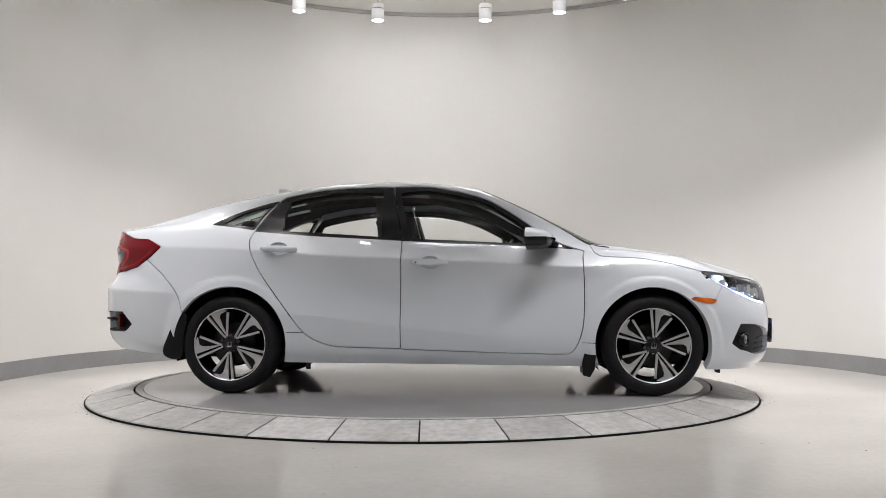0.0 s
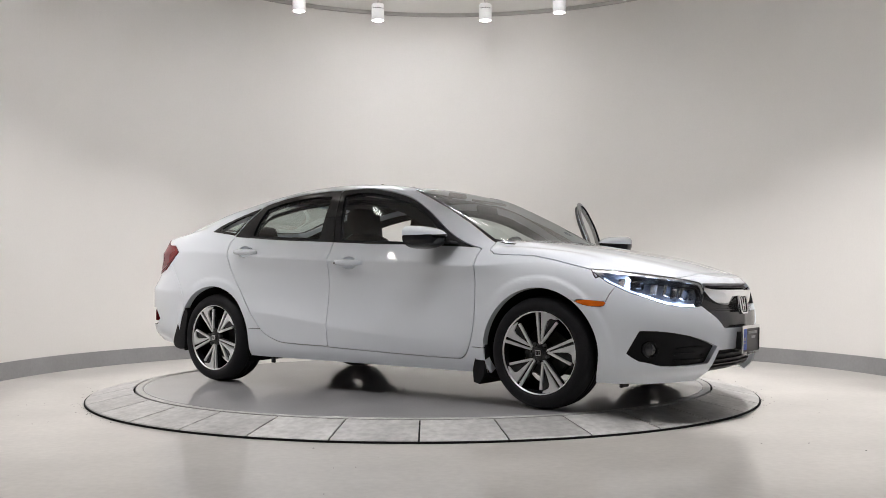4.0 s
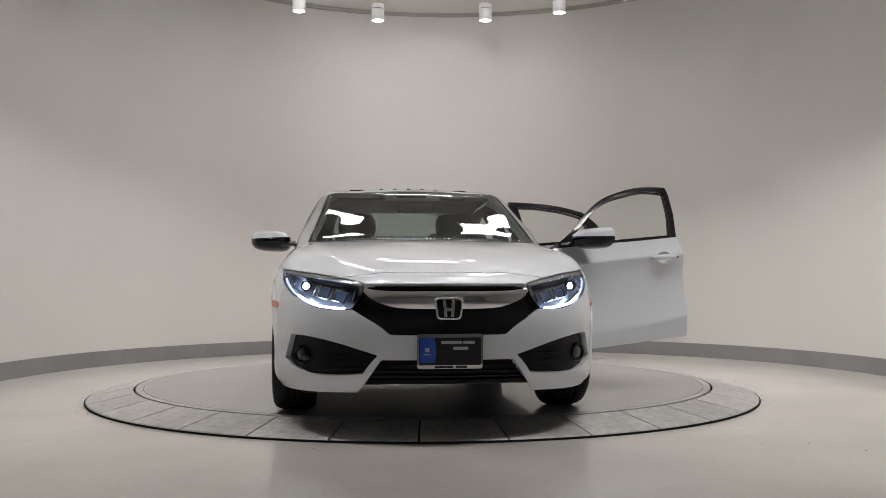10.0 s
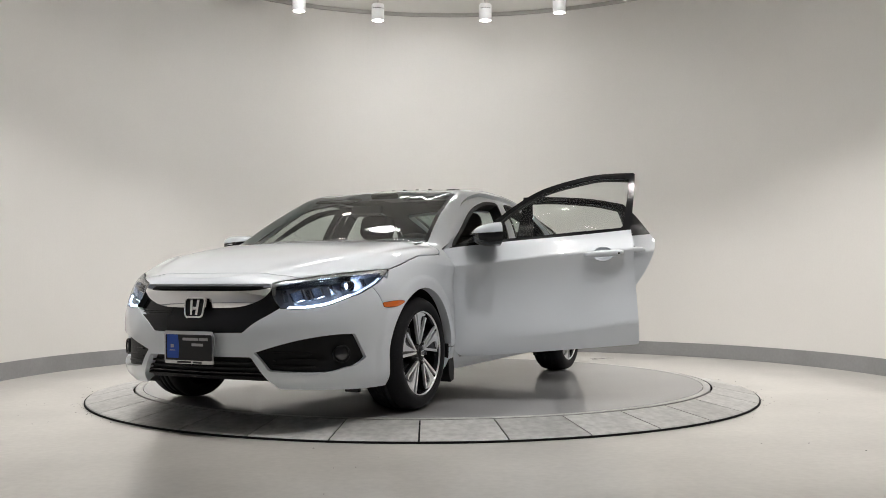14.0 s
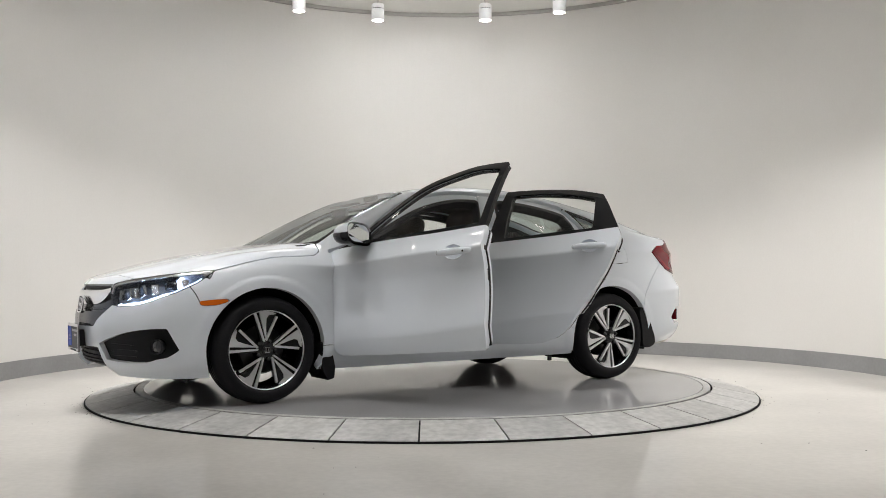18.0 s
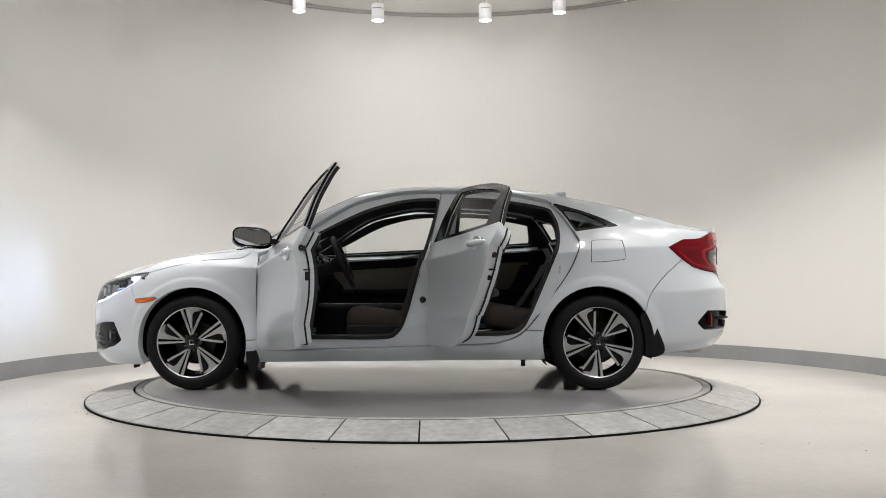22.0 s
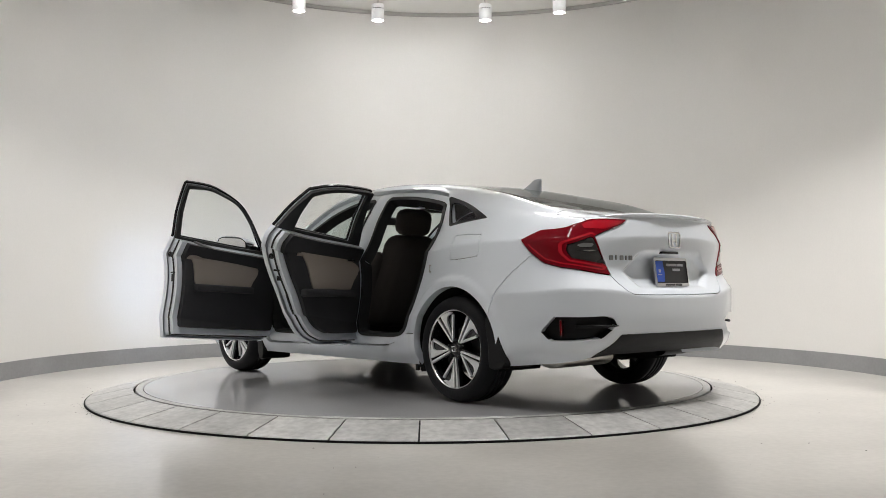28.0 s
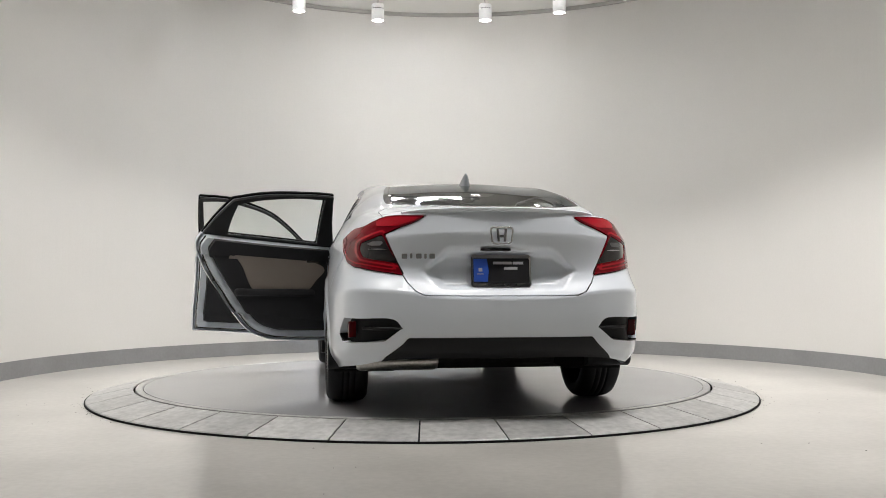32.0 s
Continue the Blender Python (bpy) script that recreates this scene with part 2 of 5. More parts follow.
class Skin:
    """A triangle sheet with normals, that can be cut along outlines."""

    def __init__(self, V, N, T, D=None):
        self.V, self.N, self.T = np.asarray(V, float), np.asarray(N, float), np.asarray(T, int)
        self.D = np.zeros(len(self.V)) if D is None else np.asarray(D, float)

    def keep(self, d):
        """The part where d <= 0; d is one number a vertex."""
        V, N, D = list(self.V), list(self.N), list(self.D)
        ins = d <= 0
        cnt = ins[self.T].sum(1)
        tri = [tuple(t) for t in self.T[cnt == 3]]
        cut = {}

        def mid(i, j):
            key = (i, j) if i < j else (j, i)
            if key not in cut:
                i, j = key
                f = d[i] / (d[i] - d[j])
                f = min(max(f, 0.0), 1.0)
                cut[key] = len(V)
                V.append(self.V[i] * (1 - f) + self.V[j] * f)
                N.append(self.N[i] * (1 - f) + self.N[j] * f)
                D.append(self.D[i] * (1 - f) + self.D[j] * f)
            return cut[key]

        for t in self.T[(cnt == 1) | (cnt == 2)]:
            for k in range(3):
                a, b, c = t[k], t[(k + 1) % 3], t[(k + 2) % 3]
                if cnt_one(ins, a, b, c):
                    tri.append((a, mid(a, b), mid(a, c)))
                    break
                if cnt_two(ins, a, b, c):
                    p, q = mid(b, c), mid(a, c)
                    tri += [(a, b, p), (a, p, q)]
                    break
        return Skin(V, N, np.array(tri, int).reshape(-1, 3), D).tidy()

    def tidy(self):
        used = np.unique(self.T)
        back = np.full(len(self.V), -1)
        back[used] = np.arange(len(used))
        return Skin(self.V[used], self.N[used], back[self.T], self.D[used])

    def split(self, d, gap=0.0):
        return self.keep(d + gap / 2), self.keep(-d + gap / 2)

    def edge(self):
        """The directed edges of its border."""
        e = np.concatenate([self.T[:, [0, 1]], self.T[:, [1, 2]], self.T[:, [2, 0]]])
        n = len(self.V)
        k = e.min(1) * n + e.max(1)
        u, idx, c = np.unique(k, return_index=True, return_counts=True)
        return e[idx[c == 1]]

    def rim(self, depth):
        """The sheet with its border folded inwards."""
        e = self.edge()
        ids = np.unique(e)
        nn = self.N[ids] / np.maximum(np.linalg.norm(self.N[ids], axis=1, keepdims=True), 1e-9)
        back = {int(i): len(self.V) + k for k, i in enumerate(ids)}
        dup = {int(i): len(self.V) + len(ids) + k for k, i in enumerate(ids)}
        T = []
        for a, b in e:
            a, b = int(a), int(b)
            T += [(dup[b], dup[a], back[a]), (dup[b], back[a], back[b])]
        V = np.concatenate([self.V, self.V[ids] - nn * depth, self.V[ids]])
        side = np.zeros_like(nn)
        for a, b in e:
            t = self.V[b] - self.V[a]
            w = np.cross(t, self.N[a])
            w /= max(np.linalg.norm(w), 1e-9)
            for q in (a, b):
                side[np.searchsorted(ids, q)] += w
        side /= np.maximum(np.linalg.norm(side, axis=1, keepdims=True), 1e-9)
        N = np.concatenate([self.N, side, side])
        return Skin(V, N, np.concatenate([self.T, np.array(T, int).reshape(-1, 3)]))

    def refine(self):
        """The sheet with every triangle split into four."""
        e = np.sort(np.concatenate([self.T[:, [0, 1]], self.T[:, [1, 2]], self.T[:, [2, 0]]]), 1)
        u, back = np.unique(e, axis=0, return_inverse=True)
        n, k = len(self.V), len(self.T)
        ab, bc, ca = (back.ravel()[i * k:(i + 1) * k] + n for i in range(3))
        a, b, c = self.T.T
        T = np.concatenate([np.stack(q, 1) for q in ((a, ab, ca), (ab, b, bc), (ca, bc, c), (ab, bc, ca))])
        half = lambda q: np.concatenate([q, 0.5 * (q[u[:, 0]] + q[u[:, 1]])])
        return Skin(half(self.V), half(self.N), T)

    def push(self, d):
        """The sheet moved by d along its normals."""
        n = self.N / np.maximum(np.linalg.norm(self.N, axis=1, keepdims=True), 1e-9)
        return Skin(self.V + n * d, self.N, self.T)

    def flip(self):
        return Skin(self.V, -self.N, self.T[:, ::-1])

    def join(self, o):
        return Skin(np.concatenate([self.V, o.V]), np.concatenate([self.N, o.N]), np.concatenate([self.T, o.T + len(self.V)]))

    def solid(self, d):
        """A slab of thickness d: the sheet, its back and its border."""
        return self.rim(d).join(self.push(-d).flip())

    def object(self, name, material, parent=None, label="", origin=(0, 0, 0)):
        me = bpy.data.meshes.new(name)
        me.from_pydata((self.V - np.array(origin)).tolist(), [], self.T.tolist())
        ob = finish(new(name, me), material, parent, label)
        n = self.N / np.maximum(np.linalg.norm(self.N, axis=1, keepdims=True), 1e-9)
        me.normals_split_custom_set_from_vertices(n.tolist())
        ob.location = origin
        return ob


def cnt_one(ins, a, b, c):
    return ins[a] and not ins[b] and not ins[c]


def cnt_two(ins, a, b, c):
    return ins[a] and ins[b] and not ins[c]


def rounded(w, h, r, n=6):
    pts = []
    for cx, cy, a0 in ((w - r, h - r, 0), (-w + r, h - r, 90), (-w + r, -h + r, 180), (w - r, -h + r, 270)):
        pts += [(cx + r * math.cos(radians(a0 + 90 * k / n)), cy + r * math.sin(radians(a0 + 90 * k / n))) for k in range(n + 1)]
    return pts


def flat_ring(outer, inner, depth):
    """A flat frame between two outlines with as many points."""
    bm = bmesh.new()
    rows = [[bm.verts.new((x, y, z)) for x, y in src] for src, z in ((outer, 0), (outer, depth), (inner, depth * 1.2), (inner, 0))]
    n = len(outer)
    for a, b in zip(rows, rows[1:] + rows[:1]):
        for k in range(n):
            bm.faces.new((a[k], a[(k + 1) % n], b[(k + 1) % n], b[k]))
    return bm


def plaque(pts, depth, bev=0.002):
    bm = bmesh.new()
    f = bm.faces.new([bm.verts.new((x, y, 0)) for x, y in pts])
    r = bmesh.ops.extrude_face_region(bm, geom=[f])
    top = [v for v in r["geom"] if isinstance(v, bmesh.types.BMVert)]
    bmesh.ops.translate(bm, vec=(0, 0, depth), verts=top)
    if bev:
        bmesh.ops.bevel(bm, geom=[e for e in bm.edges if all(v in top for v in e.verts)], offset=bev, segments=2, affect="EDGES", profile=0.5)
    return bm


def wide_top(pts, k=0.10):
    return [(x * (1 + k * y / 0.05), y) for x, y in pts]


# ---- the room ----
FLOOR_Z = -0.075
R_IN, R_OUT, Z_OUT = 2.048, 2.354, -0.058
WALL_C, WALL_R, CEIL_Z = (0.24, 0.40), 3.68, 3.95


def room_outline(off=0.0, n=160):
    """The room's plan: a round back and straight sides behind the camera."""
    r = WALL_R + off
    pts = [(WALL_C[0] + r * math.cos(a), WALL_C[1] + r * math.sin(a)) for a in np.linspace(-0.35, math.pi + 0.35, n)]
    pts += [(pts[-1][0] - 0.2, -9.0 - off), (pts[0][0] + 0.2, -9.0 - off)]
    return pts


def band(z0, z1, in_off, out_off):
    """A closed wall band along the room's plan."""
    bm = bmesh.new()
    a, b = room_outline(in_off), room_outline(out_off)
    rows = [[bm.verts.new((x, y, z)) for x, y in src] for src, z in ((a, z0), (a, z1), (b, z1), (b, z0))]
    n = len(a)
    for r, s in zip(rows, rows[1:] + rows[:1]):
        for k in range(n):
            bm.faces.new((r[k], r[(k + 1) % n], s[(k + 1) % n], s[k]))
    return bm


def sheet(z, off, thick):
    bm = bmesh.new()
    f = bm.faces.new([bm.verts.new((x, y, z)) for x, y in room_outline(off)])
    r = bmesh.ops.extrude_face_region(bm, geom=[f])
    bmesh.ops.translate(bm, vec=(0, 0, thick), verts=[v for v in r["geom"] if isinstance(v, bmesh.types.BMVert)])
    return bm


tagged(part("floor", sheet(FLOOR_Z - 0.1, 0.2, 0.1), FLOORM), "pale grey glossy epoxy floor with small specks", "floor", kind="structure")
tagged(part("wall", band(FLOOR_Z, CEIL_Z, 0, 0.2), WALLM, smooth=False), "curved off-white painted wall", "wall", kind="structure")
# unseen, added so that chrome and paint reflect a darker room behind the viewer
tagged(part("wall_unseen", box((0.2, -8.85, 1.9), (7.2, 0.1, 3.9)), SOUTHM), "plain grey unseen wall behind the viewer, added to dim reflections", "wall", kind="structure")
tagged(part("ceiling", sheet(CEIL_Z, 0.2, 0.15), CEILM), "white painted ceiling", "ceiling", kind="structure")
tagged(part("baseboard", band(FLOOR_Z, FLOOR_Z + 0.145, -0.015, -0.0005), BASEM), "grey baseboard along the curved wall", "baseboard", kind="structure")
tagged(part("trim", band(CEIL_Z - 0.045, CEIL_Z - 0.005, -0.03, -0.0005), GREYM), "grey band round the wall under the ceiling", "trim", kind="structure")

# ---- turntable ----
turntable = new("turntable")
tagged(turntable, "round grey turntable plate flush in a stone ring", "turntable")
part("plate", lathe([(0.001, -0.06), (R_IN - 0.060, -0.06), (R_IN - 0.060, -0.002), (R_IN - 0.062, 0.0), (0.001, 0.0)], 160), DISC, turntable, "grey plate with faint streaks")
part("edge_band", lathe([(R_IN - 0.056, -0.06), (R_IN - 0.009, -0.06), (R_IN - 0.009, -0.002), (R_IN - 0.011, 0.0), (R_IN - 0.053, 0.0), (R_IN - 0.056, -0.003), (R_IN - 0.056, -0.06)], 160), STONE, turntable, "grey edge band")
part("edge_seal", lathe([(R_IN - 0.064, -0.012), (R_IN - 0.050, -0.012)], 160), WELL, turntable, "dark joint")
ring = new("turntable_ring")
tagged(ring, "fixed sloping ring of grey stone slabs round the turntable", "paving", kind="structure")
# its dark lip past the slabs paints the thin shadow round the ring
part("bed", lathe([(R_IN + 0.004, -0.07), (R_OUT + 0.007, -0.0745), (R_OUT + 0.007, Z_OUT - 0.007), (R_OUT - 0.004, Z_OUT - 0.006), (R_IN + 0.004, -0.010), (R_IN + 0.004, -0.07)], 160), WELL, ring, "dark joint bed whose outer lip stands in for a thin shadow")


def slab(a0, a1, inner, outer, thick, n=6):
    """A slab of the sloping ring between two angles."""
    bm = bmesh.new()
    cols = []
    for k in range(n + 1):
        a = a0 + (a1 - a0) * k / n
        c, s = math.sin(a), -math.cos(a)
        cols.append([bm.verts.new((r * c, r * s, z)) for r, z in ((inner, -0.003), (outer - 0.006, Z_OUT), (outer, Z_OUT - 0.005), (outer, Z_OUT - thick), (inner, -0.003 - thick))])
    for p, q in zip(cols, cols[1:]):
        for k in range(5):
            bm.faces.new((p[k], p[(k + 1) % 5], q[(k + 1) % 5], q[k]))
    bm.faces.new(cols[0]), bm.faces.new(cols[-1])
    return bm


SLABS = 33
STEP = 2 * math.pi / SLABS
first = part("slab", slab(-STEP / 2 + 0.0021, STEP / 2 - 0.0021, R_IN + 0.006, R_OUT - 0.002, 0.008), STONE, ring)
first.matrix_basis = pose(0, 0, 0, 0, 0, math.degrees(STEP / 2) - 0.7)
for k in range(1, SLABS):
    o = new("slab", first.data)
    o.parent = ring
    o.matrix_basis = pose(0, 0, 0, 0, 0, math.degrees(STEP * (k + 0.5)) - 0.7)

# ---- the car's body surface ----
# Plan of the widest line, from the nose's middle round the flank to the tail's middle.
PLAN = [(2.235, 0), (2.215, 0.25), (2.14, 0.50), (2.00, 0.695), (1.80, 0.825), (1.55, 0.885), (1.20, 0.890), (0.85, 0.888), (0.30, 0.886),
        (-0.30, 0.886), (-0.90, 0.888), (-1.35, 0.892), (-1.70, 0.880), (-1.97, 0.845), (-2.19, 0.750), (-2.295, 0.55), (-2.33, 0.28), (-2.335, 0)]
# Level lines from the sill to the belt: height and inset from that plan, station by station.
LINES = [
    ((0.175, 0.175, 0.170, 0.165, 0.165, 0.175, 0.185, 0.185, 0.190, 0.195, 0.200, 0.215, 0.235, 0.26, 0.285, 0.315, 0.32, 0.32),
     (0.08, 0.08, 0.07, 0.06, 0.05, 0.04, 0.055, 0.06, 0.06, 0.06, 0.06, 0.045, 0.05, 0.06, 0.07, 0.08, 0.08, 0.08)),
    ((0.235, 0.235, 0.23, 0.225, 0.22, 0.23, 0.25, 0.25, 0.255, 0.26, 0.265, 0.28, 0.30, 0.32, 0.345, 0.37, 0.375, 0.375),
     (0.025, 0.025, 0.02, 0.012, 0.008, 0.006, 0.022, 0.03, 0.03, 0.03, 0.028, 0.008, 0.012, 0.015, 0.02, 0.03, 0.03, 0.03)),
    ((0.37, 0.37, 0.365, 0.36, 0.36, 0.38, 0.38, 0.37, 0.385, 0.44, 0.505, 0.50, 0.46, 0.47, 0.48, 0.49, 0.49, 0.49),
     (0.005, 0.005, 0.005, 0.003, 0.002, 0.000, 0.008, 0.010, 0.006, 0.003, 0.002, 0.000, 0.000, 0.000, 0.002, 0.005, 0.006, 0.006)),
    ((0.50, 0.50, 0.51, 0.53, 0.55, 0.58, 0.59, 0.60, 0.60, 0.61, 0.62, 0.63, 0.645, 0.655, 0.675, 0.668, 0.634, 0.630),
     (-0.005, -0.002, 0.000, 0.000, 0.000, 0.000, 0.006, 0.018, 0.030, 0.030, 0.020, -0.002, -0.002, 0.000, -0.002, -0.003, -0.003, -0.003)),
    ((0.60, 0.61, 0.63, 0.66, 0.70, 0.74, 0.74, 0.73, 0.74, 0.755, 0.775, 0.79, 0.80, 0.80, 0.79, 0.77, 0.76, 0.76),
     (0.012, 0.016, 0.022, 0.030, 0.028, 0.016, 0.014, 0.023, 0.030, 0.030, 0.027, 0.016, 0.026, 0.042, 0.054, 0.064, 0.070, 0.072)),
    ((0.69, 0.695, 0.708, 0.735, 0.775, 0.825, 0.825, 0.815, 0.845, 0.868, 0.900, 0.935, 0.950, 0.950, 0.946, 0.956, 0.968, 0.974),
     (0.035, 0.04, 0.055, 0.070, 0.070, 0.058, 0.034, 0.010, 0.007, 0.007, 0.012, 0.036, 0.060, 0.070, 0.070, 0.056, 0.036, 0.034)),
    ((0.738, 0.738, 0.740, 0.758, 0.800, 0.868, 0.905, 0.915, 0.950, 0.980, 1.020, 1.062, 1.085, 1.078, 1.062, 1.066, 1.080, 1.085),
     (0.070, 0.075, 0.090, 0.115, 0.120, 0.115, 0.100, 0.085, 0.070, 0.068, 0.078, 0.105, 0.150, 0.165, 0.140, 0.085, 0.050, 0.045)),
]
# Edge between flank and roof or screen, and the middle line: x, y, z and x, z, from nose to tail.
RAIL = [(2.3, 0.02, 0.70), (2.0, 0.40, 0.782), (1.6, 0.60, 0.880), (1.2, 0.66, 0.945), (1.02, 0.70, 0.965), (0.80, 0.665, 1.065), (0.60, 0.640, 1.168), (0.30, 0.605, 1.305), (0.10, 0.600, 1.346),
        (-0.15, 0.605, 1.369), (-0.40, 0.605, 1.375), (-0.70, 0.600, 1.362), (-1.03, 0.588, 1.325), (-1.30, 0.580, 1.280), (-1.55, 0.575, 1.232), (-1.80, 0.575, 1.160), (-2.05, 0.560, 1.100), (-2.2, 0.42, 1.088), (-2.34, 0.02, 1.085)]
SPINE = [(2.3, 0.70), (2.165, 0.738), (2.05, 0.778), (1.80, 0.850), (1.50, 0.914), (1.25, 0.958), (1.10, 0.975), (1.00, 1.012), (0.80, 1.112), (0.60, 1.205), (0.40, 1.290), (0.22, 1.356), (0.08, 1.382), (-0.15, 1.400), (-0.40, 1.406),
         (-0.70, 1.398), (-1.00, 1.368), (-1.25, 1.325), (-1.50, 1.270), (-1.75, 1.193), (-1.92, 1.135), (-2.05, 1.106), (-2.20, 1.092), (-2.29, 1.085), (-2.4, 1.08)]
RECESS = [(0.0, 0.876), (0.29, 0.878), (0.41, 0.775), (0.31, 0.680), (0.0, 0.680)]
HUB_Z, AXLE_F, AXLE_R = 0.318, 1.35, -1.35
# How sharp each level line is, station by station: line number and strengths.
CREASE = {
    2: (0, 0, 0, 0, 0, 0, 0, 0, 0.6, 1, 1, 0.3, 0, 0, 0, 0, 0, 0),
    3: (0, 0, 0, 0, 0, 0, 0, 0, 0, 0, 0, 0, 0.7, 1, 1, 1, 1, 1),
    5: (0, 0, 0, 0, 0, 0, 0.3, 0.9, 1, 1, 1, 0.9, 0.7, 0.6, 0.8, 1, 1, 1),
}


def body_skin(nv=11):
    """The whole outer surface: level lines lofted into flank, roof, hood and deck, both sides."""
    ns = [max(10, math.ceil(math.dist(p, q) / 0.018)) for p, q in zip(PLAN, PLAN[1:])]
    plan = spline(PLAN, ns)
    t = np.gradient(plan, axis=0)
    t /= np.linalg.norm(t, axis=1, keepdims=True)
    nrm = np.stack([-t[:, 1], t[:, 0]], 1)
    if nrm[0, 0] < 0:
        nrm = -nrm
    curves = []
    for zs, ins in LINES:
        zi = spline([(i, z, d) for i, (z, d) in enumerate(zip(zs, ins))], ns)
        xy = plan - nrm * zi[:, 2:3]
        xy[0, 1] = xy[-1, 1] = 0
        curves.append(np.column_stack([xy, zi[:, 1]]))
    belt = curves[-1]
    rail, spine = spline(RAIL, 12)[::-1], spline(SPINE, 12)[::-1]
    x = belt[:, 0]
    ry, rz = np.interp(x, rail[:, 0], rail[:, 1]), np.interp(x, rail[:, 0], rail[:, 2])
    cz = np.interp(x, spine[:, 0], spine[:, 1])
    ry = np.minimum(ry, belt[:, 1] * 0.82)
    low = belt[:, 2] + 0.72 * (cz - belt[:, 2])
    end = np.clip(np.minimum((2.165 - x) / 0.35, (x + 2.29) / 0.20), 0, 1)
    rz = rz * end + low * (1 - end)
    cz[0], cz[-1] = belt[0, 2], belt[-1, 2]
    pane = np.clip(np.minimum((0.95 - x) / 0.25, (x + 1.75) / 0.3), 0, 1)
    mid = np.stack([x, 0.5 * (belt[:, 1] + ry) + 0.028 * pane, 0.5 * (belt[:, 2] + rz) + 0.006 * pane], 1)
    roof = np.stack([x, ry * 0.62, rz + (cz - rz) * 0.62], 1)
    roof2 = np.stack([x, ry * 0.30, rz + (cz - rz) * 0.92], 1)
    curves += [mid, np.stack([x, ry, rz], 1), roof, roof2, np.stack([x, 0 * x, cz], 1)]
    C = np.array(curves)
    grid = []
    K = len(C)
    for k in range(K - 1):
        b, c = C[k], C[k + 1]
        a = C[k - 1] if k else 2 * b - c
        d = C[k + 2] if k + 2 < K else c * np.array([1, 1, 1]) + (c - b) * np.array([0, 1, 0])
        ab, bc, cd = (np.maximum(np.linalg.norm(q - p, axis=1, keepdims=True), 1e-4) ** 0.5 for p, q in ((a, b), (b, c), (c, d)))
        m1 = bc * ((b - a) / ab - (c - a) / (ab + bc) + (c - b) / bc)
        m2 = bc * ((c - b) / bc - (d - b) / (bc + cd) + (d - c) / cd)
        for m, at in ((m1, k), (m2, k + 1)):
            if at in CREASE:
                w = spline([(i, q) for i, q in enumerate(CREASE[at])], ns)[:, 1:2]
                m += np.clip(w, 0, 1) * ((c - b) - m)
        for j in range(nv):
            s = j / nv
            grid.append((2 * s ** 3 - 3 * s * s + 1) * b + (s ** 3 - 2 * s * s + s) * m1 + (-2 * s ** 3 + 3 * s * s) * c + (s ** 3 - s * s) * m2)
    grid.append(C[-1])
    G = np.array(grid)
    # flared wheel arches and the scalloped door foot
    side = G[:, :, 1] > 0.55
    for ax in (AXLE_F, AXLE_R):
        r = np.hypot(G[:, :, 0] - ax, G[:, :, 2] - HUB_Z)
        G[:, :, 1] += np.where(side, 0.008 * np.clip((0.434 - r) / 0.014, 0, 1) * np.clip((G[:, :, 2] - 0.20) / 0.1, 0, 1), 0)
    # the recess for the number plate
    rear = (G[:, :, 0] < -2.0).ravel()
    P = G.reshape(-1, 3)
    d = sdf(P[:, 1:], RECESS + [(-y, z) for y, z in RECESS[::-1]])
    P[:, 0] += np.where(rear, 0.032 * np.clip(-d / 0.016, 0, 1), 0)
    G = P.reshape(G.shape)
    nvv, nss = G.shape[:2]
    V = G.reshape(-1, 3)
    i, j = np.meshgrid(np.arange(nvv - 1), np.arange(nss - 1), indexing="ij")
    a, b, c, d = i * nss + j, i * nss + j + 1, (i + 1) * nss + j + 1, (i + 1) * nss + j
    T = np.concatenate([np.stack([a, b, c], -1).reshape(-1, 3), np.stack([a, c, d], -1).reshape(-1, 3)])
    # mirror and weld along the middle
    Vm = V * np.array([1, -1, 1])
    V2 = np.concatenate([V, Vm])
    T2 = np.concatenate([T, T[:, ::-1] + len(V)])
    key = np.round(V2 / 2e-5).astype(np.int64)
    _, first_i, inv = np.unique(key, axis=0, return_index=True, return_inverse=True)
    inv = inv.ravel()
    V3, T3 = V2[first_i], inv[T2]
    ok = (T3[:, 0] != T3[:, 1]) & (T3[:, 1] != T3[:, 2]) & (T3[:, 0] != T3[:, 2])
    T3 = T3[ok]
    fn = np.cross(V3[T3[:, 1]] - V3[T3[:, 0]], V3[T3[:, 2]] - V3[T3[:, 0]])
    N = np.zeros_like(V3)
    for k in range(3):
        np.add.at(N, T3[:, k], fn)
    N /= np.maximum(np.linalg.norm(N, axis=1, keepdims=True), 1e-12)
    s = Skin(V3, N, T3)
    m = np.abs(V3[:, 1]) > 0.7
    if (N[m, 1] * V3[m, 1]).mean() < 0:
        s = s.flip()
    return s


# ---- outlines on the body ----
# Doors, windows and lamps, in side view (x, z), front and rear view (y, z), top view (x, y).
DOOR_F = [(0.93, 0.915), (0.93, 0.915), (0.918, 0.86), (0.924, 0.70), (0.920, 0.50), (0.905, 0.40), (0.875, 0.318), (0.835, 0.272), (0.75, 0.262), (0.30, 0.272), (-0.235, 0.290), (-0.243, 0.294), (-0.243, 0.294), (-0.243, 0.60), (-0.238, 0.97), (-0.235, 0.985),
          (-0.235, 0.985), (-0.27, 1.15), (-0.308, 1.348), (-0.308, 1.348), (-0.15, 1.352), (0.0, 1.340), (0.263, 1.276), (0.448, 1.180), (0.668, 1.028), (0.80, 0.955)]
